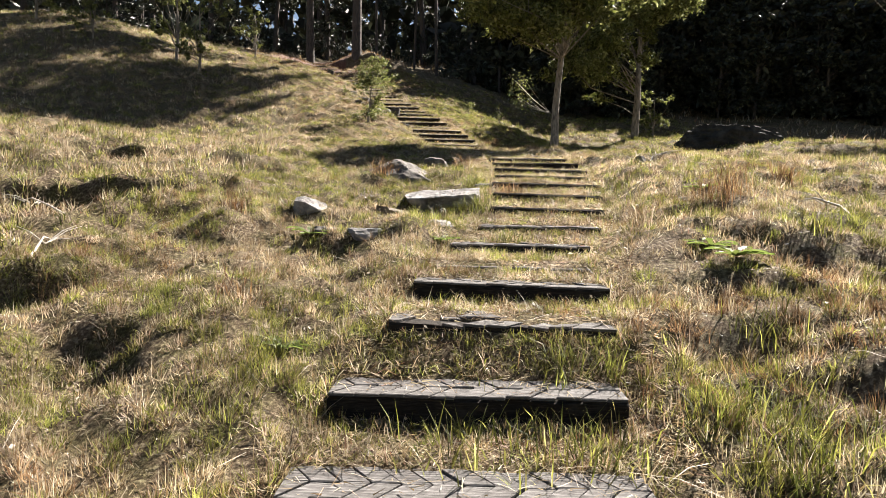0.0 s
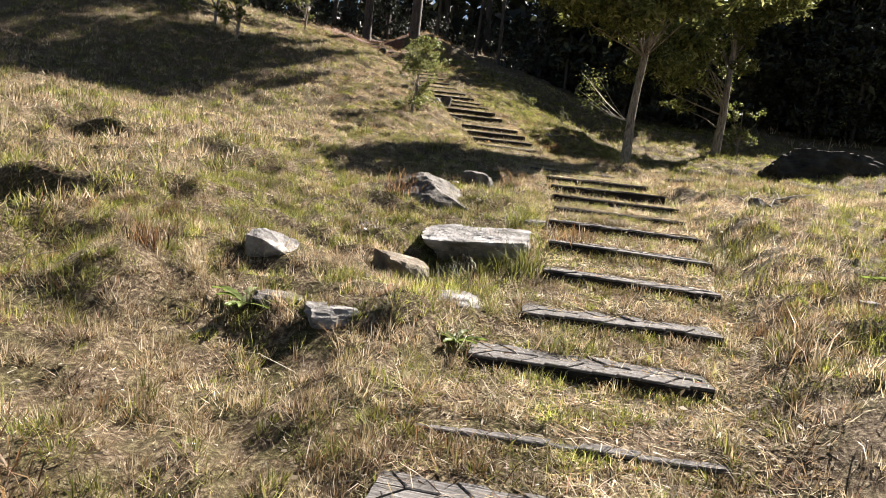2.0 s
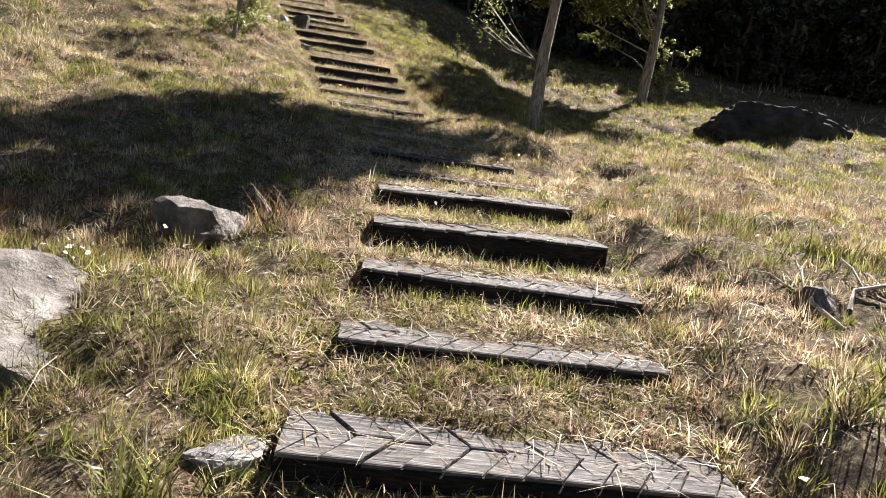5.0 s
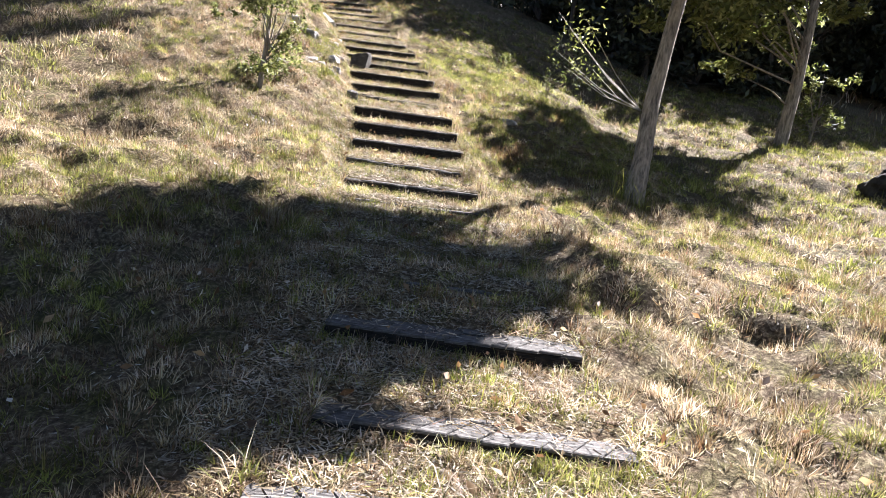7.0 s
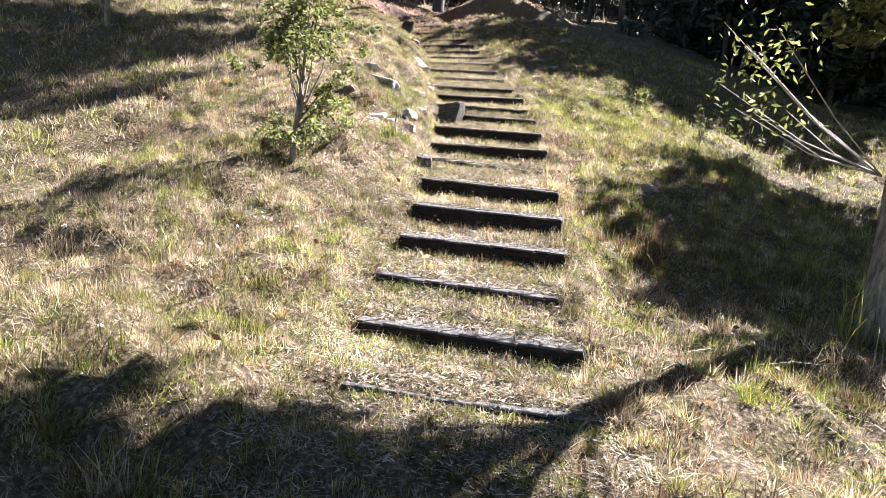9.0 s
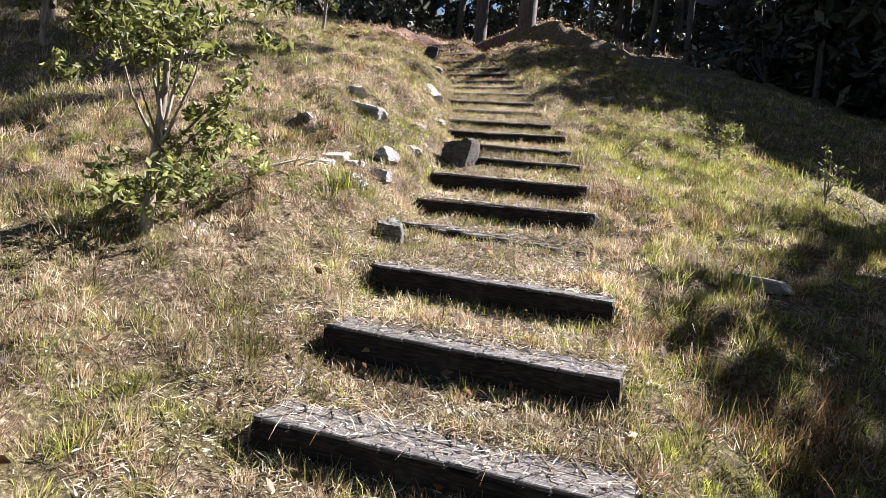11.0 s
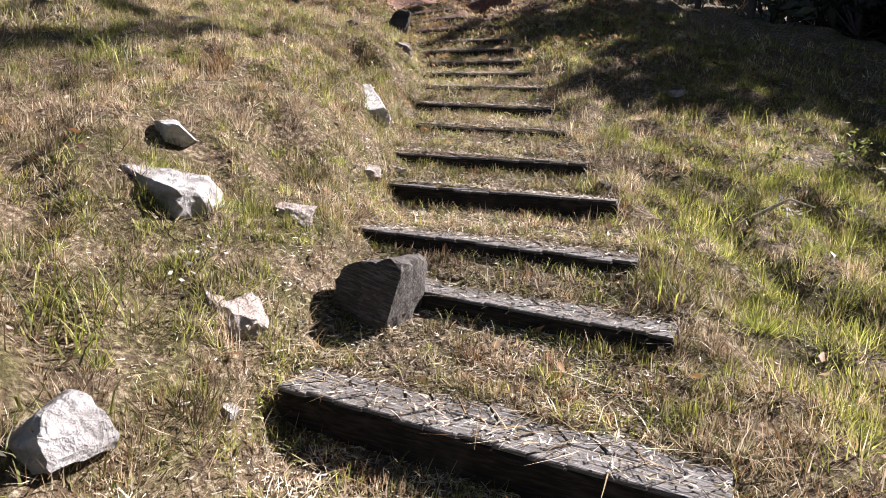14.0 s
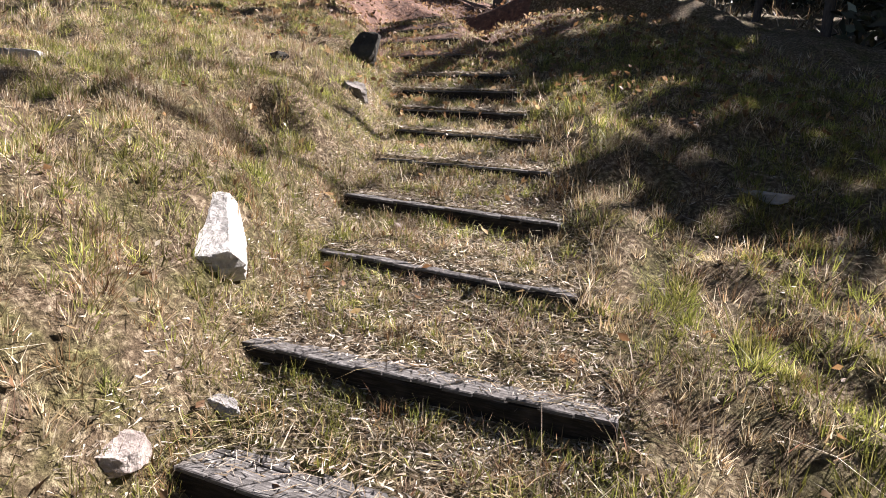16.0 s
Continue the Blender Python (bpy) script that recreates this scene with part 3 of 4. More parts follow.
# bare twigs leaning out of the young tree's fork
twig_rng = np.random.default_rng(719)
young = bpy.data.objects["young_tree"]
for k in range(9):
    end = (-0.25 - 0.85 * twig_rng.uniform(0.3, 1), twig_rng.uniform(-0.2, 0.4), 1.2 + twig_rng.uniform(0.1, 0.75))
    v, q = tube([(-0.05, 0.25, 1.0), (end[0] * 0.5, end[1] * 0.5 + 0.1, 0.5 * (1.0 + end[2]) - 0.08), end], [0.007, 0.005, 0.002], 5)
    raw_mesh("dead_twig", v, q, None, TWIG, young, True)["label"] = "bare pale twig"
    v = np.array(end) * np.array([0.9, 0.9, 0.95]) + twig_rng.normal(0, 0.11, (30, 3))
    leaves("dry_leaves", v, 0.05, LEAF, twig_rng, young)["kind"] = "stuff"


def forest_variant(seed, tall, leaf, bare=0.35, spread=1.7, girth=1.0):
    rng = np.random.default_rng(seed)
    lean = rng.normal(0, 0.25, 2)
    pts = [(0, 0, -0.3), (lean[0] * 0.3, lean[1] * 0.3, tall * 0.3), (lean[0], lean[1], tall * 0.65), (lean[0] * 1.4, lean[1] * 1.4, tall)]
    clumps = []
    for _ in range(26):
        h = rng.uniform(bare, 1.0)
        w = spread * (1.15 - h * 0.7)
        clumps.append((lean[0] * h + rng.normal(0, w * 0.6), lean[1] * h + rng.normal(0, w * 0.6), tall * h, rng.uniform(0.5, 1.0) * spread * 0.55))
    limbs = []
    for c in clumps[::2]:
        limbs += random_limbs(rng, (lean[0] * 0.5, lean[1] * 0.5, max(1.0, c[2] * 0.75)), [(c[0], c[1], c[2])], 0.05)
    return tree("forest_tree", (0, 0, 0), pts, [0.2 * girth, 0.16 * girth, 0.11 * girth, 0.02], limbs, clumps, leaf, 5000 if bare > 0.6 else 2600 if bare < 0.05 else 1700, 0.62 if bare < 0.05 else 0.42, (DARK_BARK,), "tall dark forest tree in the wood above the slope", seed=seed + 1, group="trees of the wood", far=True)


def understory_variant(seed):
    rng = np.random.default_rng(seed)
    clumps = [(rng.normal(0, 0.9), rng.normal(0, 0.9), rng.uniform(0.2, 2.4), rng.uniform(0.4, 0.9)) for _ in range(16)]
    limbs = []
    for c in clumps:
        limbs += random_limbs(rng, (0, 0, 0.1), [(c[0], c[1], c[2])], 0.03)
    return tree("forest_shrub", (0, 0, 0), [(0, 0, -0.2), (0, 0, 0.8), (0.1, 0, 2.2)], [0.06, 0.05, 0.01], limbs, clumps, SHADED_LEAF, 1100, 0.28, (DARK_BARK,), "dark undergrowth shrub at the foot of the wood", "shrub", seed + 1, "undergrowth of the wood", far=True)


VARIANTS = [forest_variant(101, 11, SHADED_LEAF), forest_variant(111, 13, SHADED_LEAF, 0.2), forest_variant(121, 12, SHADED_LEAF, 0.45), forest_variant(131, 9, SHADED_LEAF, 0.1, 2.0)]
HIGH = forest_variant(161, 18, SHADED_LEAF, 0.76, 3.2, 0.4)
EDGE = forest_variant(171, 9, SHADED_LEAF, 0.04, 2.3)
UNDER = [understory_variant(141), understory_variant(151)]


def plant(variant, x, y, turn, size):
    z = ground_at(x, y) - 0.05
    m = pose(x, y, z, 0, 0, turn) @ Matrix.Diagonal((size, size, size, 1))
    return copy_thing(variant, m)


def open_edge(x):
    """How far up the slope the sun reaches, for each x."""
    return float(np.interp(x, [-30, -16, -5, -4.9, -3.1, -2.8, -0.5, 1.5, 4, 14, 40], [15, 15, 15, 29, 29, 24.4, 22.9, 21.7, 21.7, 20.8, 18]))


def shade_free(x, y, tall):
    """True where the shadow of a tree of that height stays off the sunny slope."""
    z = ground_at(x, y) + tall
    for d in np.arange(2, 22, 0.5):
        sx, sy = x - d * math.sin(SUN_AZ), y - d * math.cos(SUN_AZ)
        if sy < max(open_edge(sx - 1.6), open_edge(sx + 1.6) if sx < -5 or sx > -2.8 else 0) + 1.0 and z - d * math.tan(SUN_EL) > ground_at(sx, sy):
            return False
    return True


rng = np.random.default_rng(77)
placed = []
# front row, whose crowns shade the upper slope
for tip_x in (-2.6, -1.3, 0.2, 1.6, 3.2, 5.0, 7.0, 9.0, 11.5, 14.0, 17.0, 20.0):
    d = rng.uniform(7.5, 9.5)
    tip_y = open_edge(tip_x) + 2.1
    tip_x += 0.6
    x, y = tip_x + d * math.sin(SUN_AZ), tip_y + d * math.cos(SUN_AZ)
    tall = d * math.tan(SUN_EL) + ground_at(tip_x, tip_y) - ground_at(x, y)
    plant(EDGE, x, y, rng.uniform(0, 360), max(0.4, (tall + 1.3) / 9.3))
    placed.append((x, y))
    d += 4.5
    x, y = tip_x + 0.5 + d * math.sin(SUN_AZ), tip_y + 1.2 + d * math.cos(SUN_AZ)
    tall = d * math.tan(SUN_EL) + ground_at(tip_x, tip_y) - ground_at(x, y)
    plant(VARIANTS[1], x, y, rng.uniform(0, 360), max(0.4, (tall + 1.0) / 13.5))
    placed.append((x, y))
# deeper rows, which keep the shade unbroken
for k in range(60):
    tip_x = -2.0 + 0.34 * k + rng.uniform(-0.2, 0.2)
    d = rng.uniform(3.8, 9.5)
    tip_y = open_edge(tip_x) + rng.uniform(1.8, 3.9)
    x, y = tip_x + 0.6 + d * math.sin(SUN_AZ), tip_y + d * math.cos(SUN_AZ)
    tall = d * math.tan(SUN_EL) + ground_at(tip_x, tip_y) - ground_at(x, y)
    plant(EDGE, x, y, rng.uniform(0, 360), max(0.4, (tall + 0.6) / 9.3))
    placed.append((x, y))
# tall trees whose high crowns shade the hillside
for x, y, size in ((2.6, 30.6, 1.0), (-0.4, 32.0, 1.05), (-3.6, 34.5, 1.0), (4.2, 31.6, 0.95), (-1.6, 33.8, 0.95)):
    plant(HIGH, x, y, rng.uniform(0, 360), size)
    placed.append((x, y))
# tall trees above the cut bank
for x, y, size in ((-6.9, 33.5, 1.1), (-3.9, 28.8, 1.1)):
    plant(VARIANTS[2], x, y, rng.uniform(0, 360), size)
    placed.append((x, y))
for _ in range(1500):
    x, y = rng.uniform(-34, 44), rng.uniform(24, 62)
    edge = 26 if x > 8 else (32 if x > 2 else (36 if x > -9 else 33))
    if y < edge:
        continue
    k = int(rng.integers(0, 4))
    size = rng.uniform(0.75, 1.3)
    tall = (11, 13, 12, 9)[k] * size
    if not shade_free(x, y, tall):
        size *= 0.6
        if not shade_free(x, y, tall * 0.6):
            continue
    gap = 2.0 if x > 3 else 2.6
    if any((x - a) ** 2 + (y - b) ** 2 < gap * gap for a, b in placed):
        continue
    placed.append((x, y))
    plant(VARIANTS[k], x, y, rng.uniform(0, 360), size)
    if len(placed) > 150:
        break
for _ in range(130):
    x, y = rng.uniform(-26, 34), rng.uniform(25, 44)
    edge = 26.5 if x > 6 else (31 if x > 1 else 35)
    if y < edge:
        continue
    plant(UNDER[int(rng.integers(0, 2))], x, y, rng.uniform(0, 360), rng.uniform(0.6, 1.3))
# woods closing the view behind the first trees
far_rng = np.random.default_rng(88)
n = 13000
fx, fy = far_rng.uniform(-45, 75, n), far_rng.uniform(44, 70, n)
fz = height(fx, fy, False) + far_rng.uniform(0, 1, n) ** 1.3 * np.where(fx < 8, 9, 18)
fy = fy - 0.25 * np.clip(fx, 0, None)
fz = np.minimum(fz, 2.0 + math.tan(SUN_EL) * (fy - 22.5) / math.cos(SUN_AZ) - far_rng.uniform(0, 6, n))        # treetops stay below the sun's path to the slope
thick = (far_rng.uniform(0, 1, n) < 0.5) | (fx < -24) | (fx > 6)        # thin trees let the sky through above the cut bank
woods = leaves("far_woods", np.stack([fx, fy, fz], 1)[thick], 1.5, SHADED_LEAF, far_rng, None, slim=0.7)
tagged(woods, "dark dense woods closing the view up the hill", "woods", kind="stuff")
VARIANTS += [HIGH, EDGE]
for v in VARIANTS:
    v.matrix_basis = Matrix.Translation((20 + 3 * VARIANTS.index(v), 40, ground_at(20 + 3 * VARIANTS.index(v), 40)))
for v in UNDER:
    v.matrix_basis = Matrix.Translation((22 + 3 * UNDER.index(v), 36, ground_at(22 + 3 * UNDER.index(v), 36)))


# ---- stones ----
def stone(x, y, size, turn, mat, label, seed, sink=0.3, tip=(0, 0), cuts=9, name="stone", flat=0.0, detail=4, rough=1.0, faces=()):
    """An angular stone: a ball cut by random planes, then roughened."""
    rng = np.random.default_rng(seed)
    bm = bmesh.new()
    bmesh.ops.create_icosphere(bm, subdivisions=detail, radius=1.0)
    planes = []
    for _ in range(cuts):
        n = Vector(rng.normal(0, 1, 3)).normalized()
        planes.append((n, rng.uniform(0.6, 0.95)))
    if flat:
        planes.append((Vector((rng.normal(0, 0.1), rng.normal(0, 0.1), 1)).normalized(), flat))
    planes += [(Vector(n).normalized(), d) for n, d in faces]
    off = Vector(rng.uniform(0, 50, 3))
    for v in bm.verts:
        p = v.co / max(abs(v.co.x), abs(v.co.y), abs(v.co.z)) ** 0.7
        for n, d in planes:
            over = p.dot(n) - d
            if over > 0:
                p -= n * over
        p += v.co * (noise.noise(p * 2.2 + off) * 0.10 + noise.noise(p * 6 + off) * 0.05 + noise.noise(p * 15 + off) * 0.03 - 0.05 * max(0, 0.3 - abs(noise.noise(p * 3.1 - off)) * 3)) * rough
        v.co = Vector((p.x * size[0], p.y * size[1], p.z * size[2])) * 0.5
    me = bpy.data.meshes.new(name)
    bm.to_mesh(me)
    bm.free()
    me.materials.append(mat)
    ob = new(name, me)
    low = min(ground_at(x + a * size[0] * 0.4, y + b * size[1] * 0.4) for a in (-1, 1) for b in (-1, 1))
    ob.matrix_world = pose(x, y, 0.5 * (low + ground_at(x, y)) + size[2] * 0.5 * (1 - 2 * sink), tip[0], tip[1], turn)
    return tagged(ob, label, "stone")


stone(0.02, 6.92, (0.84, 0.66, 0.56), -6, PALE_ROCK, "large pale sandstone slab in the grass beside the steps", 201, 0.4, (8, -3), 3, flat=0.5, rough=0.8, detail=6, faces=(((0, -0.8, -0.6), 0.5), ((-0.85, -0.2, -0.5), 0.6)))
stone(-0.46, 6.32, (0.40, 0.36, 0.34), 20, BROWN_ROCK, "brown lichened wedge of rock beside the pale slab", 202, 0.34, (6, 14), 4, flat=0.5, rough=0.8, faces=(((-0.9, -0.3, -0.4), 0.5), ((0, -0.9, -0.3), 0.6)))
stone(-0.48, 7.95, (0.86, 0.6, 0.44), 15, GREY_ROCK, "grey weathered rock half sunk in grass", 203, 0.42, faces=(((-0.6, -0.5, 0.6), 0.5), ((0.6, -0.3, 0.7), 0.5)))
stone(-0.05, 9.05, (0.46, 0.36, 0.34), 40, GREY_ROCK, "grey rock at the edge of the tree's shade", 204, 0.35)
stone(-1.2, 6.05, (0.30, 0.26, 0.26), 0, PALE_ROCK, "pale speckled stone in dry grass", 205, 0.38, (15, 0))
stone(-0.06, 5.6, (0.32, 0.26, 0.12), 10, PALE_ROCK, "flat pale stone level with the turf", 206, 0.4, flat=0.5)
stone(-0.55, 5.22, (0.36, 0.26, 0.14), 25, PALE_ROCK, "flat pale stone among straw", 207, 0.52, flat=0.5)
stone(-0.92, 5.3, (0.28, 0.2, 0.14), 5, GREY_ROCK, "flat grey stone at a broken edge of turf", 225, 0.35, flat=0.5)
stone(8.2, 18.9, (3.1, 1.9, 1.4), 8, DARK_ROCK, "big dark mossy boulder on the grass below the wood", 209, 0.44, name="boulder", cuts=9, detail=5, rough=0.9, faces=(((0.05, -1, 0.0), 0.66), ((0.0, 0.2, 1), 0.8)))

stone(-1.84, 17.78, (0.27, 0.18, 0.11), 10, WHITE_ROCK, "white slab of stone, cracked, in dry grass", 210, 0.42, (16, 0), 3, flat=0.5, rough=0.6)
stone(-1.64, 17.76, (0.16, 0.11, 0.10), 30, WHITE_ROCK, "small white stone beside a cracked slab", 211, 0.38, (12, 0), 4, flat=0.5, rough=0.6)
stone(-1.80, 17.62, (0.17, 0.10, 0.08), -8, WHITE_ROCK, "broken edge of a white slab of stone", 224, 0.4, (12, 0), 4, flat=0.5, rough=0.6)
stone(-1.57, 18.08, (0.22, 0.19, 0.18), 0, PALE_ROCK, "rounded pale stone in dry grass", 212, 0.27)
stone(-1.42, 17.78, (0.15, 0.14, 0.14), 0, PALE_ROCK, "grey stone in dry grass", 213, 0.42)
stone(-2.37, 19.18, (0.46, 0.34, 0.30), -6, PALE_ROCK, "pale weathered rock half buried in grass", 214, 0.42, (4, 2), 4, flat=0.5)
stone(-2.70, 19.48, (0.25, 0.18, 0.18), 0, WHITE_ROCK, "small white stone in the grass", 215, 0.3, (8, 0), 5, rough=0.7)
stone(-2.70, 21.25, (0.46, 0.22, 0.2), -40, WHITE_ROCK, "oblong white stone tilted on the slope", 216, 0.1, (8, 24), 1, flat=0.7, rough=0.5)
stone(-1.72, 18.84, (0.26, 0.2, 0.14), -25, PINK_ROCK, "pinkish split stone in dry grass", 226, 0.3, (0, 14), 5, flat=0.5)
stone(-1.50, 18.56, (0.09, 0.07, 0.06), 0, PALE_ROCK, "small grey pebble in dry grass", 227, 0.3)
stone(-2.0, 19.5, (0.2, 0.16, 0.14), 15, PINK_ROCK, "flat pinkish stone beside the steps", 217, 0.3, (8, 0), flat=0.5)
stone(-2.19, 20.82, (0.13, 0.08, 0.08), 0, PALE_ROCK, "small pale stone at the end of a step", 228, 0.3)
stone(-2.22, 20.45, (0.22, 0.17, 0.14), 20, PINK_ROCK, "flat pale stone in dry grass beside a step", 229, 0.35, (6, 0), flat=0.5)
stone(-0.91, 20.98, (0.10, 0.09, 0.08), 0, DARK_ROCK, "small dark stone lying on a step", 218, 0.15)
stone(-4.3, 24.5, (0.30, 0.25, 0.42), 0, DARK_ROCK, "dark upright stone beside the upper steps", 219, 0.2)
stone(-3.74, 23.55, (0.24, 0.2, 0.18), 0, GREY_ROCK, "grey stone beside the upper steps", 220, 0.3)
stone(-4.2, 23.2, (0.2, 0.14, 0.12), 0, DARK_ROCK, "small dark stone in the grass", 230, 0.3)
stone(-5.15, 21.9, (0.4, 0.24, 0.16), 10, PALE_ROCK, "flat pale stone on the hillside", 231, 0.35, flat=0.5)
stone(-0.82, 23.05, (0.34, 0.1, 0.08), -28, PALE_ROCK, "flat pale sliver of stone at the shadow's edge", 232, 0.3, flat=0.5)
stone(-2.36, 18.15, (0.2, 0.16, 0.14), 0, GREY_ROCK, "grey stone under a broken edge of turf", 233, 0.3)
stone(1.15, 17.75, (0.42, 0.2, 0.14), -25, PALE_ROCK, "pale flat stone on the falling slope", 221, 0.25, flat=0.5)
stone(2.6, 8.5, (0.16, 0.14, 0.13), 0, GREY_ROCK, "small grey stone in the grass", 222, 0.3)
stone(3.1, 7.2, (0.18, 0.15, 0.13), 0, PALE_ROCK, "small pale stone in the grass", 223, 0.25)
stone(2.07, 5.57, (0.12, 0.1, 0.09), 0, PALE_ROCK, "small pale pebble in the grass", 234, 0.25)
stone(0.48, 7.55, (0.22, 0.12, 0.08), 5, PALE_ROCK, "flat pale stone at the end of a step", 235, 0.25, flat=0.5)


# ---- stumps ----
STUMP = timber_material("rotting_timber", (0.014, 0.012, 0.01), (0.055, 0.05, 0.045), (0.16, 0.15, 0.135))
tagged(stone(-1.46, 19.36, (0.30, 0.34, 0.40), -4, STUMP, "dark weathered timber stump beside a step", 301, 0.24, (2, 9), 3, "stump", 0.7, rough=0.8), category="stump")
tagged(stone(-1.00, 17.2, (0.18, 0.17, 0.28), 25, TIMBER, "short grey timber stub beside the steps", 303, 0.38, (8, -10), 6, "stump", 0.7, rough=1.6), category="stump")


# ---- grass ----
def on_tread(x, y, pad=0.0):
    hit = np.zeros(len(x), bool)
    for (sx, sy, sz, length, turn), over in zip(STEPS, COVER):
        c, s = math.cos(radians(turn)), math.sin(radians(turn))
        u, v = (x - sx) * c + (y - sy) * s, -(x - sx) * s + (y - sy) * c
        hit |= (np.abs(u) < length / 2 + pad) & (v > -0.02) & (v < 0.25 - 0.2 * over + pad)
    return hit


def scatter(n, x0, x1, y0, y1, rng, follow=True):
    y = rng.uniform(y0, y1, n)
    x = rng.uniform(x0, x1, n) + (centre(y) if follow else 0)
    return x, y


def patchy(x, y, seed, scale=0.7):
    return 0.5 + 0.5 * (0.6 * value_noise(x, y, scale, seed) + 0.4 * value_noise(x, y, scale * 0.3, seed + 1))


def tufted(x, y, rng, spread, clump):
    """Gathers roots into tufts."""
    k = rng.integers(0, max(1, len(x) // clump), len(x))
    return x[k] + rng.normal(0, spread, len(x)), y[k] + rng.normal(0, spread, len(x))


def grass(name, n, box, mat, seed, length, width, lean, label, clump=0, spread=0.03, want=None, follow=True):
    rng = np.random.default_rng(seed)
    x, y = scatter(n, *box, rng, follow)
    if clump:
        x, y = tufted(x, y, rng, spread, clump)
    keep = ~on_tread(x, y)
    if want is not None:
        keep &= rng.uniform(0, 1, n) < want(x, y)
    x, y = x[keep], y[keep]
    bareness = (ease(y, 24.3, 26.5) * (1 - ease(y, 33, 40)) * np.exp(-((x - centre(y) + 0.3) / 2.0) ** 2)) > rng.uniform(0.2, 0.9, len(x))
    x, y = x[~bareness], y[~bareness]
    m = len(x)
    z = height(x, y)
    tall = (0.55 + 0.9 * patchy(x, y, seed + 5, 0.5))
    onpath = 1 - 0.45 * (np.abs(x - centre(y)) < 0.6)
    ob = blades(name, x, y, z, rng.uniform(*length, m) * tall * onpath, rng.uniform(*width, m), np.clip(rng.normal(lean, 0.25, m), 0.05, 1.1), mat, rng)
    return tagged(ob, label, "grass", kind="stuff")


NEAR, LEFT, RIGHT = (-3.6, 3.6, 0.3, 27.0), (-14, -3.5, 1, 32), (3.5, 14, 3, 27)
dry = lambda x, y: (1 - 0.5 * ease(x - centre(y), 0.9, 1.8) * ease(y, 16, 18)) * (0.3 + 0.7 * (1 - ease(patchy(x, y, 60), 0.45, 0.7)))
wet = lambda x, y: 0.25 * ease(x - centre(y), 0.9, 1.8) * ease(y, 16, 18) + ease(patchy(x, y, 60), 0.3, 0.65) * (1 - 0.65 * ease(x - centre(y), 0.5, 1.0) * ease(y, 8, 9.5) * (1 - ease(y, 12.5, 14)))
far_off = lambda x, y: 1.0 * ((np.abs(x - centre(y)) > 13.5) | (y > 32))
grass("dry_grass", 85000, NEAR, STRAW, 401, (0.03, 0.08), (0.002, 0.0045), 0.75, "matted dry straw-coloured grass on the slope", 16, 0.045, dry)
grass("green_grass", 110000, NEAR, GREEN, 402, (0.03, 0.085), (0.002, 0.0045), 0.45, "short yellow-green grass in tufts on the slope", 24, 0.04, wet)
grass("dry_grass", 45000, LEFT, STRAW, 403, (0.07, 0.17), (0.005, 0.01), 0.65, "dry grass on the hillside", 12, 0.08, dry)
grass("green_grass", 50000, LEFT, GREEN, 404, (0.07, 0.16), (0.005, 0.01), 0.4, "yellow-green grass on the hillside", 16, 0.08, wet)
grass("dry_grass", 32000, RIGHT, STRAW, 405, (0.07, 0.15), (0.005, 0.01), 0.65, "dry grass on the open slope", 12, 0.08, dry)
grass("green_grass", 45000, RIGHT, GREEN, 406, (0.07, 0.15), (0.005, 0.01), 0.4, "yellow-green grass on the open slope", 16, 0.08, wet)
grass("dry_grass", 26000, (-40, 40, 14, 48), STRAW, 407, (0.2, 0.45), (0.02, 0.04), 0.5, "long dry grass far up the hill", 10, 0.15, far_off, False)


def spikes(name, root_at, way, length, width, mat, rng):
    """Short fine blades: one slim triangle for each root."""
    n = len(root_at)
    side = np.cross(way, rng.normal(0, 1, (n, 3)))
    side *= (width / 2 / (np.linalg.norm(side, axis=1) + 1e-9))[:, None]
    v = np.stack([root_at - side, root_at + side, root_at + way * length[:, None]], 1).reshape(-1, 3)
    return raw_mesh(name, v, None, np.arange(3 * n).reshape(n, 3), mat)


def cushions(n, per, box, mat, seed, radius, length, width, label, want=None, follow=True):
    """Low domed tussocks of short bristling blades."""
    rng = np.random.default_rng(seed)
    cx, cy = scatter(n, *box, rng, follow)
    if want is not None:
        keep = rng.uniform(0, 1, n) < want(cx, cy)
        cx, cy = cx[keep], cy[keep]
    R = rng.uniform(*radius, len(cx)) * (0.7 + 0.6 * patchy(cx, cy, seed, 0.9))
    k = rng.integers(0, len(cx), int(per * len(cx)))
    f = np.sqrt(rng.uniform(0, 1, len(k)))
    az = rng.uniform(0, 2 * np.pi, len(k))
    x, y = cx[k] + R[k] * f * np.cos(az), cy[k] + R[k] * f * np.sin(az)
    bare = (ease(y, 24.3, 26.5) * (1 - ease(y, 33, 40)) * np.exp(-((x - centre(y) + 0.3) / 2.0) ** 2)) > rng.uniform(0.2, 0.9, len(x))
    keep = ~on_tread(x, y) & ~bare
    x, y, k, f, az = x[keep], y[keep], k[keep], f[keep], az[keep]
    m = len(x)
    z = height(x, y) + 0.45 * R[k] * (1 - f * f) - 0.012
    az = az + rng.normal(0, 0.7, m)
    lean = np.clip(0.12 + 0.75 * f + rng.normal(0, 0.3, m), 0, 1.5)
    way = np.stack([np.cos(az) * np.sin(lean), np.sin(az) * np.sin(lean), np.cos(lean)], 1)
    tall = rng.uniform(*length, m) * (0.5 + 6.0 * R[k]) * (1.1 - 0.45 * f) * (1 - 0.4 * (np.abs(x - centre(y)) < 0.62))
    return tagged(spikes("grass_cushions", np.stack([x, y, z], 1), way, tall, rng.uniform(*width, m), mat, rng), label, "grass", kind="stuff")


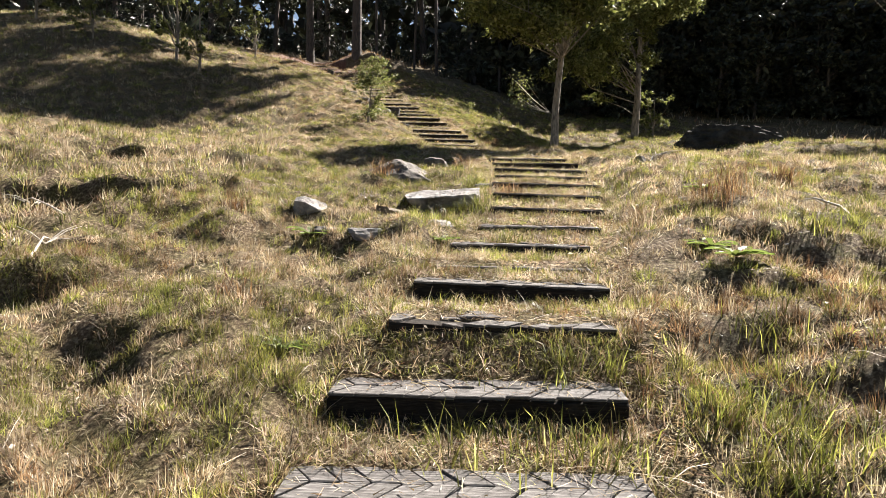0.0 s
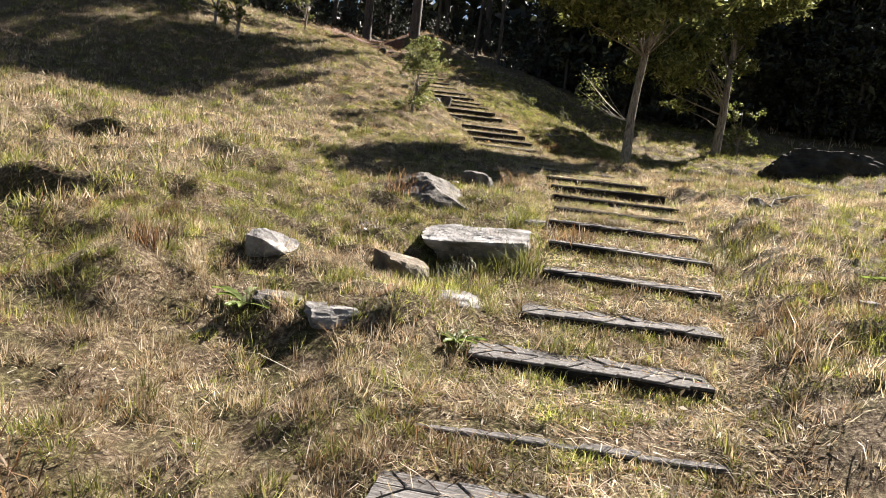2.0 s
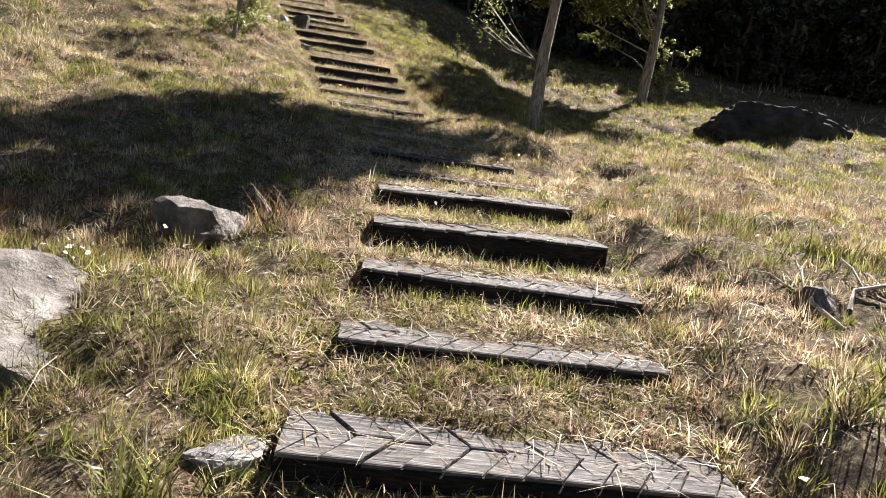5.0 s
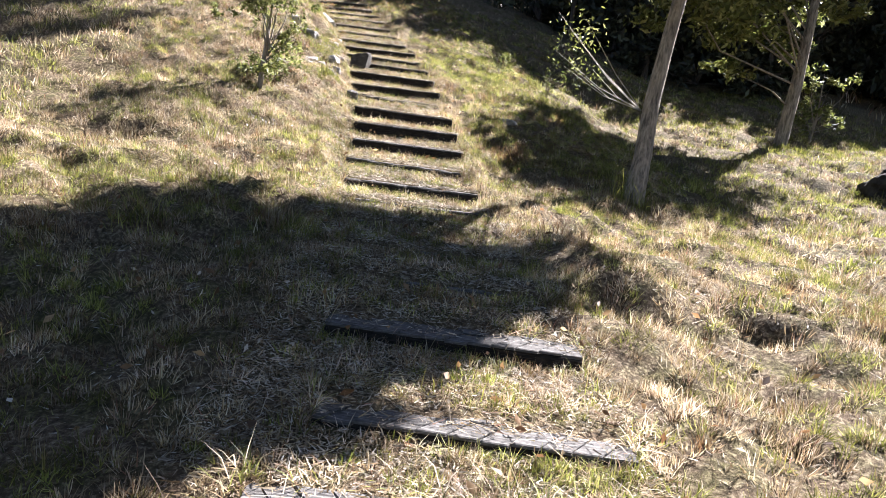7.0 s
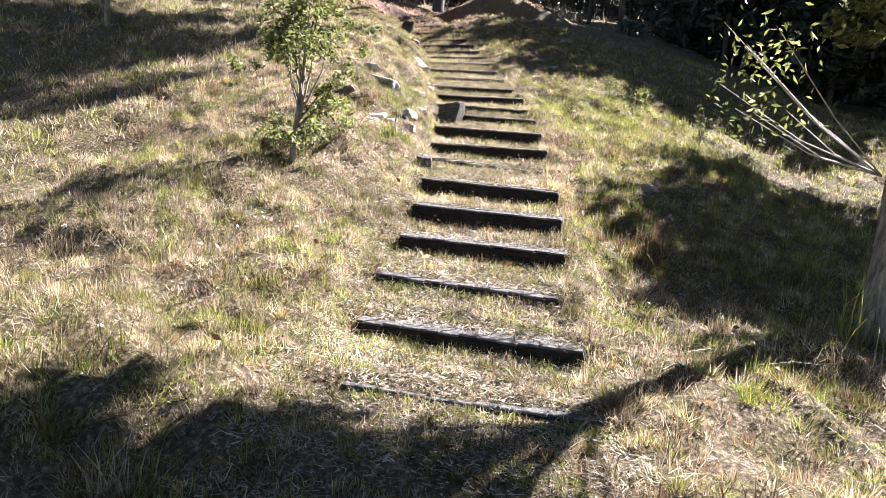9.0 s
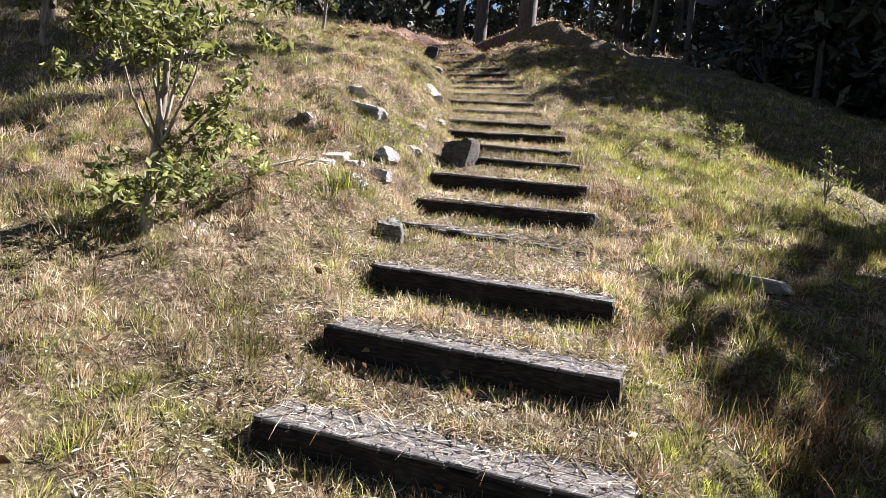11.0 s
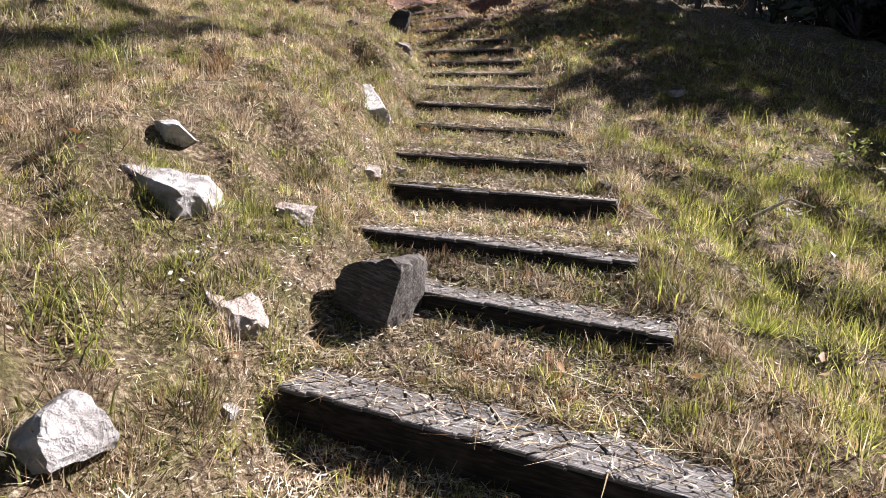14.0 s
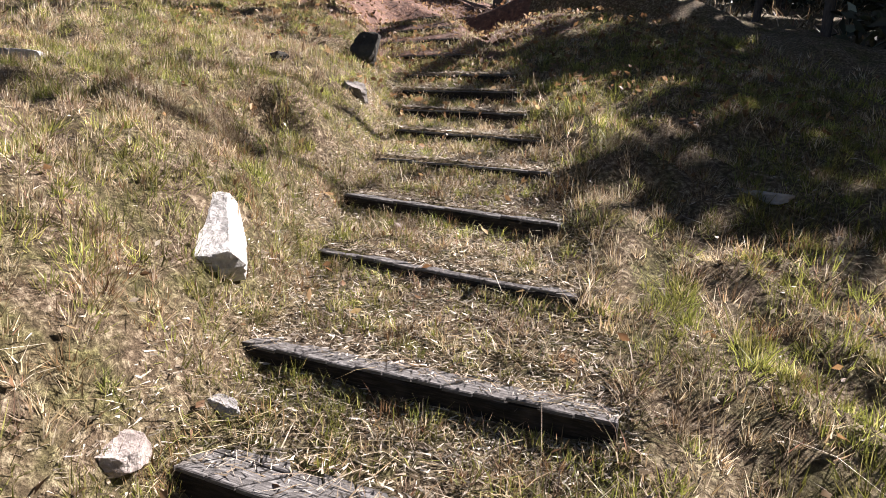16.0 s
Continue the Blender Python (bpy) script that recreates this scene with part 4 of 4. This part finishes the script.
greener = lambda x, y: np.clip(0.15 + 0.75 * wet(x, y), 0, 1)
drier = lambda x, y: np.clip(0.25 + 0.75 * dry(x, y), 0, 1)
rusty = lambda x, y: 0.9 * ease(patchy(x, y, 90, 1.1), 0.5, 0.75)
cushions(17000, 54, NEAR, GREEN, 451, (0.025, 0.09), (0.04, 0.10), (0.0025, 0.005), "yellow-green cushions of short grass on the slope", greener)
cushions(16000, 52, NEAR, STRAW, 452, (0.025, 0.09), (0.04, 0.10), (0.0025, 0.005), "straw-coloured cushions of dry grass on the slope", drier)
cushions(7000, 44, NEAR, RUST, 453, (0.03, 0.09), (0.05, 0.12), (0.0025, 0.005), "rust-brown cushions of dead grass on the slope", rusty)
cushions(1500, 46, NEAR, LUSH, 454, (0.03, 0.08), (0.06, 0.14), (0.0025, 0.005), "fresh green cushions of grass on the slope", greener)
cushions(5000, 34, LEFT, GREEN, 455, (0.06, 0.15), (0.06, 0.12), (0.006, 0.011), "yellow-green tussocks on the hillside", greener)
cushions(5000, 34, LEFT, STRAW, 456, (0.06, 0.15), (0.06, 0.12), (0.006, 0.011), "dry tussocks on the hillside", drier)
cushions(5000, 34, RIGHT, GREEN, 457, (0.06, 0.15), (0.05, 0.11), (0.006, 0.011), "yellow-green tussocks on the open slope", greener)
cushions(3600, 34, RIGHT, STRAW, 458, (0.06, 0.15), (0.05, 0.11), (0.006, 0.011), "dry tussocks on the open slope", drier)


cushions(160, 50, (1.6, 3.6, 18.5, 23.0), LUSH, 459, (0.04, 0.1), (0.06, 0.14), (0.003, 0.006), "long bright green grass on the falling slope", lambda x, y: 0.3 + 0.7 * patchy(x, y, 71, 0.6))
cushions(450, 50, (1.1, 3.6, 16.0, 22.0), GREEN, 460, (0.04, 0.1), (0.06, 0.14), (0.003, 0.006), "long yellow-green grass on the falling slope")


def chaff(n, box, mat, seed, length, width, label):
    """Short broken straw lying on the turf and drifted over the treads."""
    rng = np.random.default_rng(seed)
    x, y = scatter(n, *box, rng)
    keep = rng.uniform(0, 1, n) < 0.25 + 0.75 * patchy(x, y, seed, 0.35)
    z = height(x, y)
    for (sx, sy, sz, span, turn), over in zip(STEPS, COVER):
        c, s = math.cos(radians(turn)), math.sin(radians(turn))
        u, v = (x - sx) * c + (y - sy) * s, -(x - sx) * s + (y - sy) * c
        on = (np.abs(u) < span / 2) & (v > 0.004) & (v < 0.25)
        z = np.where(on, np.maximum(z, sz + 0.003 + 0.012 * over * rng.uniform(0, 1, n)), z)
        keep &= ~on | (rng.uniform(0, 1, n) < (0.06 + 0.3 * (sy > 13) + 0.94 * over * ease(v, -0.15, 0.2)))
    x, y, z = x[keep], y[keep], z[keep]
    m = len(x)
    az, up = rng.uniform(0, 2 * np.pi, m), rng.normal(0.12, 0.22, m)
    way = np.stack([np.cos(az) * np.cos(up), np.sin(az) * np.cos(up), np.sin(up)], 1)
    return tagged(spikes("straw_chaff", np.stack([x, y, z + 0.004], 1), way, rng.uniform(*length, m), rng.uniform(*width, m), mat, rng), label, "straw", kind="stuff")


chaff(60000, (-0.75, 0.75, 1.5, 11), STRAW, 461, (0.02, 0.07), (0.003, 0.007), "broken straw drifted over the lower steps")
chaff(170000, (-0.8, 0.8, 10, 25), STALK, 462, (0.012, 0.05), (0.003, 0.008), "pale broken straw drifted thick over the upper steps")
chaff(90000, NEAR, STALK, 463, (0.012, 0.05), (0.003, 0.007), "pale broken straw caught in the turf")


def riser_grass(n, seed, mat):
    """Grass standing along the foot of every step."""
    rng = np.random.default_rng(seed)
    xs, ys = [], []
    for sx, sy, sz, length, turn in STEPS:
        c, s = math.cos(radians(turn)), math.sin(radians(turn))
        gate = rng.uniform(-length / 2, length / 2, 9)
        u = rng.choice(gate, n) + rng.normal(0, 0.07, n)
        v = -rng.exponential(0.05, n) - 0.03
        xs.append(sx + u * c - v * s)
        ys.append(sy + u * s + v * c)
    x, y = np.concatenate(xs), np.concatenate(ys)
    keep = ~on_tread(x, y)
    x, y = x[keep], y[keep]
    m = len(x)
    return tagged(blades("step_grass", x, y, height(x, y), rng.uniform(0.03, 0.10, m), rng.uniform(0.0025, 0.005, m), np.clip(rng.normal(0.4, 0.2, m), 0.05, 1), mat, rng), "tufted grass growing against the timber steps", "grass", kind="stuff")


def creeping_grass(n, seed, mat, length):
    """Straw and grass rooted round the ends and behind the treads, hanging over them."""
    rng = np.random.default_rng(seed)
    xs, ys = [], []
    for sx, sy, sz, span, turn in STEPS:
        c, s = math.cos(radians(turn)), math.sin(radians(turn))
        k = rng.uniform(0, 1, n)
        side = rng.choice([-1, 1], n)
        u = np.where(k < 0.5, side * (span / 2 + rng.exponential(0.03, n)), rng.choice(rng.uniform(-span / 2, span / 2, 7), n) + rng.normal(0, 0.09, n))
        v = np.where(k < 0.5, rng.uniform(-0.08, 0.3, n), 0.255 + rng.exponential(0.03, n))
        xs.append(sx + u * c - v * s)
        ys.append(sy + u * s + v * c)
    x, y = np.concatenate(xs), np.concatenate(ys)
    keep = ~on_tread(x, y)
    x, y = x[keep], y[keep]
    m = len(x)
    return tagged(blades("creeping_grass", x, y, height(x, y), rng.uniform(*length, m), rng.uniform(0.0025, 0.006, m), np.clip(rng.normal(0.7, 0.25, m), 0.1, 1.1), mat, rng), "dry grass creeping over the ends of the timber steps", "grass", kind="stuff")


creeping_grass(330, 445, STRAW, (0.07, 0.18))
creeping_grass(200, 446, GREEN, (0.06, 0.15))
riser_grass(420, 441, GREEN)
riser_grass(260, 442, STRAW)


def litter(name, n, mat, seed, length, width, label, box, lean=1.0):
    """Loose straw and stalks lying over treads and turf."""
    rng = np.random.default_rng(seed)
    x, y = scatter(n, *box, rng)
    z = height(x, y)
    for sx, sy, sz, span, turn in STEPS:
        c, s = math.cos(radians(turn)), math.sin(radians(turn))
        u, v = (x - sx) * c + (y - sy) * s, -(x - sx) * s + (y - sy) * c
        on = (np.abs(u) < span / 2) & (v > 0) & (v < 0.25)
        z = np.where(on, sz + 0.012, z)
    z = z + rng.uniform(0.0, 0.03, n)
    return tagged(blades(name, x, y, z, rng.uniform(*length, n), rng.uniform(*width, n), np.clip(rng.normal(lean + 0.2, 0.05, n), 1.12, 1.27), mat, rng), label, "straw", kind="stuff")


litter("loose_straw", 3000, STRAW, 421, (0.06, 0.20), (0.002, 0.005), "loose dry straw lying over the lower steps", (-0.8, 0.8, 1, 12))
litter("loose_straw", 5000, STRAW, 422, (0.06, 0.22), (0.002, 0.005), "loose dry straw lying thick over the upper steps", (-0.9, 0.9, 12, 24))
litter("dry_stalks", 450, STALK, 423, (0.2, 0.5), (0.003, 0.006), "long pale dry stalks fallen across the grass", (-3.2, 3.2, 1, 26), 0.9)


def leaf_litter(n, seed, mat, size, box, label):
    rng = np.random.default_rng(seed)
    x, y = scatter(n, *box, rng)
    pts = np.stack([x, y, height(x, y) + rng.uniform(0.02, 0.07, n)], 1)
    return tagged(leaves("fallen_leaves", pts, size, mat, rng, None, droop=0.0, slim=0.5), label, "leaves", kind="stuff")


leaf_litter(900, 431, STALK, 0.032, (-3.0, 3.0, 1, 26), "pale dead leaves lying in the grass")
leaf_litter(5000, 433, RUST, 0.06, (-3.2, 3.2, 23.8, 31), "rusty leaf litter over red earth at the top of the path")
leaf_litter(700, 432, RUST, 0.05, (-2.0, 2.0, 10, 27), "rusty dead leaves lying in the grass")


def tuft(x, y, n, tall, mat, label, seed, spread=0.06, lean=0.35, width=(0.004, 0.008)):
    rng = np.random.default_rng(seed)
    px, py = x + rng.normal(0, spread, n), y + rng.normal(0, spread, n)
    ob = blades("grass_tuft", px - x, py - y, height(px, py) - ground_at(x, y), rng.uniform(0.5, 1.1, n) * tall, rng.uniform(*width, n), np.clip(rng.normal(lean, 0.15, n), 0.05, 1), mat, rng)
    ob.location = (x, y, ground_at(x, y))
    return tagged(ob, label, "grass tuft", kind="stuff")


tuft(0.38, 6.38, 170, 0.26, LUSH, "bright green grass tuft beside the pale slab", 501, 0.08)
tuft(0.10, 6.42, 60, 0.20, LUSH, "bright green grass tuft under the slab", 502, 0.05)
tuft(0.62, 2.98, 90, 0.22, LUSH, "green grass tuft in front of a step", 503, 0.07)
tuft(0.80, 2.95, 50, 0.24, LUSH, "green grass tuft at the end of a step", 504, 0.04)
tuft(0.25, 2.45, 150, 0.2, GREEN, "yellow-green grass tuft in front of a step", 505, 0.16)
tuft(0.62, 2.40, 120, 0.2, GREEN, "yellow-green grass tuft under the step", 506, 0.12)
tuft(1.32, 2.55, 130, 0.26, GREEN, "long yellow-green grass tuft beside the steps", 507, 0.1)
tuft(1.25, 2.2, 130, 0.26, GREEN, "long yellow-green grass tuft beside the steps", 508, 0.1)
tuft(2.3, 5.35, 230, 0.40, RUST, "tall rust-brown sedge tuft on the slope", 509, 0.16, 0.25, (0.003, 0.006))
tuft(0.55, 5.25, 60, 0.2, LUSH, "bright green grass tuft growing over a step", 511, 0.04)
tuft(0.72, 7.1, 160, 0.2, RUST, "rusty grass tuft at the end of a step", 512, 0.1)
tuft(2.5, 15.2, 90, 0.45, GREEN, "tall grass shoots at the foot of the tree", 513, 0.12, 0.2)
tuft(2.75, 15.3, 60, 0.3, LUSH, "green grass at the foot of the tree", 514, 0.08, 0.3)
for k in range(70):
    rng = np.random.default_rng(520 + k)
    ty = rng.uniform(1.5, 24)
    tx = float(centre(ty)) + rng.choice([-1, 1]) * rng.uniform(0.75, 3.0)
    tuft(tx, ty, int(rng.integers(60, 130)), rng.uniform(0.14, 0.26), (GREEN, GREEN, LUSH, STRAW, RUST)[int(rng.integers(0, 5))], "long grass tuft standing out of the turf", 600 + k, rng.uniform(0.05, 0.1))


# ---- weeds ----
def weed(x, y, size, label, seed, count=11):
    """A rosette of lobed, arching leaves."""
    rng = np.random.default_rng(seed)
    top = root("weed", Matrix.Translation((x, y, ground_at(x, y))), label, "weed")
    for k in range(count):
        az, L = 2.4 * k + rng.normal(0, 0.2), size * rng.uniform(0.7, 1.1)
        rise = rng.uniform(0.3, 0.9)
        bm = bmesh.new()
        rows = []
        for i in range(9):
            f = i / 8
            w = L * 0.17 * math.sin(math.pi * min(1, f * 0.92 + 0.08)) * (1.0 if i % 2 else 0.55)
            r, h = L * f, L * (rise * f - 0.75 * rise * f * f) + 0.02
            rows.append([bm.verts.new((r, -w, h)), bm.verts.new((r, 0, h - 0.01)), bm.verts.new((r, w, h))])
        for a, b in zip(rows, rows[1:]):
            bm.faces.new((a[0], b[0], b[1], a[1]))
            bm.faces.new((a[1], b[1], b[2], a[2]))
        leaf = part("leaf", bm, WEED, top)
        leaf.rotation_euler = (0, 0, az)


weed(1.82, 4.35, 0.19, "broad-leaved green weed in dry grass", 541)
weed(1.80, 3.95, 0.2, "broad-leaved green weed in dry grass", 542)
weed(-1.05, 5.25, 0.2, "broad-leaved green weed beside a stone", 543)
weed(0.02, 5.15, 0.14, "small green weed beside the steps", 544)
weed(2.35, 5.85, 0.16, "small green weed in dry grass", 545)
weed(-0.75, 3.2, 0.14, "small green weed in dry grass", 546)


# ---- dead wood and bleached leaves ----
def dead_branch(x, y, length, turn, label, seed, forks=4):
    """A fallen, forking branch lying in the grass."""
    rng = np.random.default_rng(seed)
    z = ground_at(x, y)
    top = root("dead_branch", pose(x, y, z, 0, 0, turn), label, "branch")
    pts = [(0, 0, 0.0), (length * 0.35, rng.normal(0, 0.04), 0.07), (length * 0.7, rng.normal(0, 0.06), 0.13), (length, rng.normal(0, 0.08), 0.10)]
    v, q = tube(pts, [0.011, 0.009, 0.006, 0.003], 6)
    raw_mesh("stem", v, q, None, TWIG, top, True)
    for _ in range(forks):
        f = rng.uniform(0.2, 0.85)
        a = Vector(pts[1]).lerp(Vector(pts[3]), f)
        b = a + Vector((rng.uniform(0.05, 0.2), rng.choice([-1, 1]) * rng.uniform(0.06, 0.22), rng.uniform(-0.04, 0.16)))
        v, q = tube([a, a.lerp(b, 0.5) + Vector((0, 0, 0.02)), b], [0.006, 0.004, 0.002], 5)
        raw_mesh("twig", v, q, None, TWIG, top, True)
    return top


dead_branch(-3.75, 6.2, 0.6, 20, "bleached dead branch under the broken turf", 801)
dead_branch(-3.2, 6.35, 0.5, 75, "bleached dead branch under the broken turf", 802)
dead_branch(-3.1, 5.4, 0.55, 160, "forking dead branch in long grass", 803)
dead_branch(-2.5, 5.2, 0.4, 60, "pale dead twig in long grass", 804)
dead_branch(-2.7, 4.3, 0.45, 110, "pale dead twig in long grass", 805)
dead_branch(2.62, 8.35, 0.35, 100, "bundle of bleached dead twigs on the slope", 806, 9)
dead_branch(2.7, 8.45, 0.3, 40, "bundle of bleached dead twigs on the slope", 807, 8)
dead_branch(2.9, 4.6, 0.5, 95, "dry brown stem in the grass", 808, 3)
dead_branch(-1.9, 16.9, 0.5, 35, "pale dead twig in dry grass", 809, 3)
dead_branch(-0.1, 21.1, 0.35, -40, "bleached stick lying on the slope", 810, 2)


def bleached_leaves(x, y, n, spread, seed):
    rng = np.random.default_rng(seed)
    px, py = rng.normal(0, spread, n), rng.normal(0, spread, n)
    pz = height(px + x, py + y) - ground_at(x, y) + rng.uniform(0.01, 0.07, n)
    ob = leaves("bleached_leaves", np.stack([px, py, pz], 1), 0.028, WHITE_LEAF, rng, None, 0.0, 0.55)
    ob.location = (x, y, ground_at(x, y))
    return tagged(ob, "heap of bleached white dead leaves in the grass", "leaves", kind="stuff")


WHITE_LEAF = blade_material("bleached_leaf", [(0.0, (0.32, 0.28, 0.26)), (1.0, (0.68, 0.64, 0.63))], 0.15)
for k, (x, y, n, spread) in enumerate(((-1.42, 17.45, 40, 0.05), (-1.32, 17.35, 25, 0.04), (-1.55, 16.2, 45, 0.06), (-0.35, 8.3, 60, 0.07), (-0.8, 6.9, 25, 0.05), (-1.3, 14.9, 40, 0.08), (0.1, 21.3, 30, 0.05), (-1.95, 18.9, 30, 0.05))):
    bleached_leaves(x, y, n, spread, 830 + k)


# ---- timber steps ----
def chevron_block(left, right, depth, slant, thick, mirror):
    """One slanted block of the tread: a bevelled parallelogram."""
    bm = bmesh.new()
    g, bev = 0.003, 0.003
    lo, hi = (0.0, depth / 2 - g) if not mirror else (depth / 2 + g, depth)
    shift = (0.0, slant) if not mirror else (slant, 0.0)
    rows = []
    for inset, z in ((0, 0.0), (0, thick - bev), (bev, thick)):
        rows.append([bm.verts.new(p) for p in ((left + g + shift[0] + inset, lo + inset, z), (right - g + shift[0] - inset, lo + inset, z), (right - g + shift[1] - inset, hi - inset, z), (left + g + shift[1] + inset, hi - inset, z))])
    for a, b in zip(rows, rows[1:]):
        for s in range(4):
            bm.faces.new((a[s], a[(s + 1) % 4], b[(s + 1) % 4], b[s]))
    bm.faces.new(rows[-1])
    me = bpy.data.meshes.new("tread_block")
    bm.to_mesh(me)
    bm.free()
    me.materials.append(TIMBER)
    return me


def end_block(corners, thick):
    """A tread piece that closes the end of a row."""
    bm = bmesh.new()
    low = [bm.verts.new((x, y, 0)) for x, y in corners]
    high = [bm.verts.new((x, y, thick)) for x, y in corners]
    for k in range(4):
        bm.faces.new((low[k], low[(k + 1) % 4], high[(k + 1) % 4], high[k]))
    bm.faces.new(high)
    return bm


PITCH, DEPTH, THICK = 0.105, 0.25, 0.013
BLOCKS = {m: chevron_block(0, PITCH, DEPTH, 0.085, THICK, m) for m in (False, True)}


def beam(length, depth, tall, seed):
    rng = np.random.default_rng(seed)
    bm = bmesh.new()
    n = 12
    rings = []
    for k in range(n + 1):
        x = -length / 2 + length * k / n
        ring = []
        for (py, pz) in ((0.006, 0), (0, -0.012), (0, -tall), (depth, -tall), (depth, -0.012), (depth - 0.006, 0)):
            ring.append(bm.verts.new((x + rng.normal(0, 0.004) * (k in (0, n)), py + rng.normal(0, 0.005) * (pz > -0.05), pz + rng.normal(0, 0.002))))
        rings.append(ring)
    for a, b in zip(rings, rings[1:]):
        for s in range(6):
            bm.faces.new((a[s], b[s], b[(s + 1) % 6], a[(s + 1) % 6]))
    bm.faces.new(rings[0][::-1])
    bm.faces.new(rings[-1])
    return bm


def timber_step(k, x, y, z, length, turn):
    rng = np.random.default_rng(600 + k)
    tip = rng.normal(0, 1.0)
    broken = k in BROKEN
    top = root("timber_step", pose(x, y, z - 0.012 * COVER[k], rng.normal(-0.5, 1.0), tip * 0.5 + (2.2 if broken else 0), turn), ("collapsed timber step with broken blocks, sunk in grass" if broken else "weathered grey timber step half buried under straw and grass" if COVER[k] > 0.55 else "weathered grey timber step with chevron grooves, set in grass"), "step", "timber steps up the slope")
    # beam carries the riser's shade in its colour
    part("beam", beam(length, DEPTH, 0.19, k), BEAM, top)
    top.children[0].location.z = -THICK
    for m in (False, True):
        count = int((length - 0.085) / PITCH)
        start = -length / 2 + (length - 0.085 - count * PITCH) / 2
        for i in range(count):
            if broken and rng.uniform() < 0.35:
                continue
            b = new("tread_block", BLOCKS[m])
            b.parent = top
            if broken:
                b.rotation_euler = (rng.normal(0, 0.05), rng.normal(0, 0.06), rng.normal(0, 0.12))
            b.location = (start + i * PITCH, 0, -THICK + rng.normal(0, 0.003))
        lo, hi, at_lo, at_hi = (0.002, DEPTH / 2 - 0.003, 0, 0.085) if not m else (DEPTH / 2 + 0.003, DEPTH - 0.002, 0.085, 0)
        end, half = start + count * PITCH, length / 2 - 0.002
        for corners in (((-half, lo), (start + at_lo - 0.003, lo), (start + at_hi - 0.003, hi), (-half, hi)), ((end + at_lo + 0.003, lo), (half, lo), (half, hi), (end + at_hi + 0.003, hi))):
            part("tread_block", end_block(corners, THICK), TIMBER, top).location = (0, 0, -THICK)


for k, s in enumerate(STEPS):
    timber_step(k, *s)
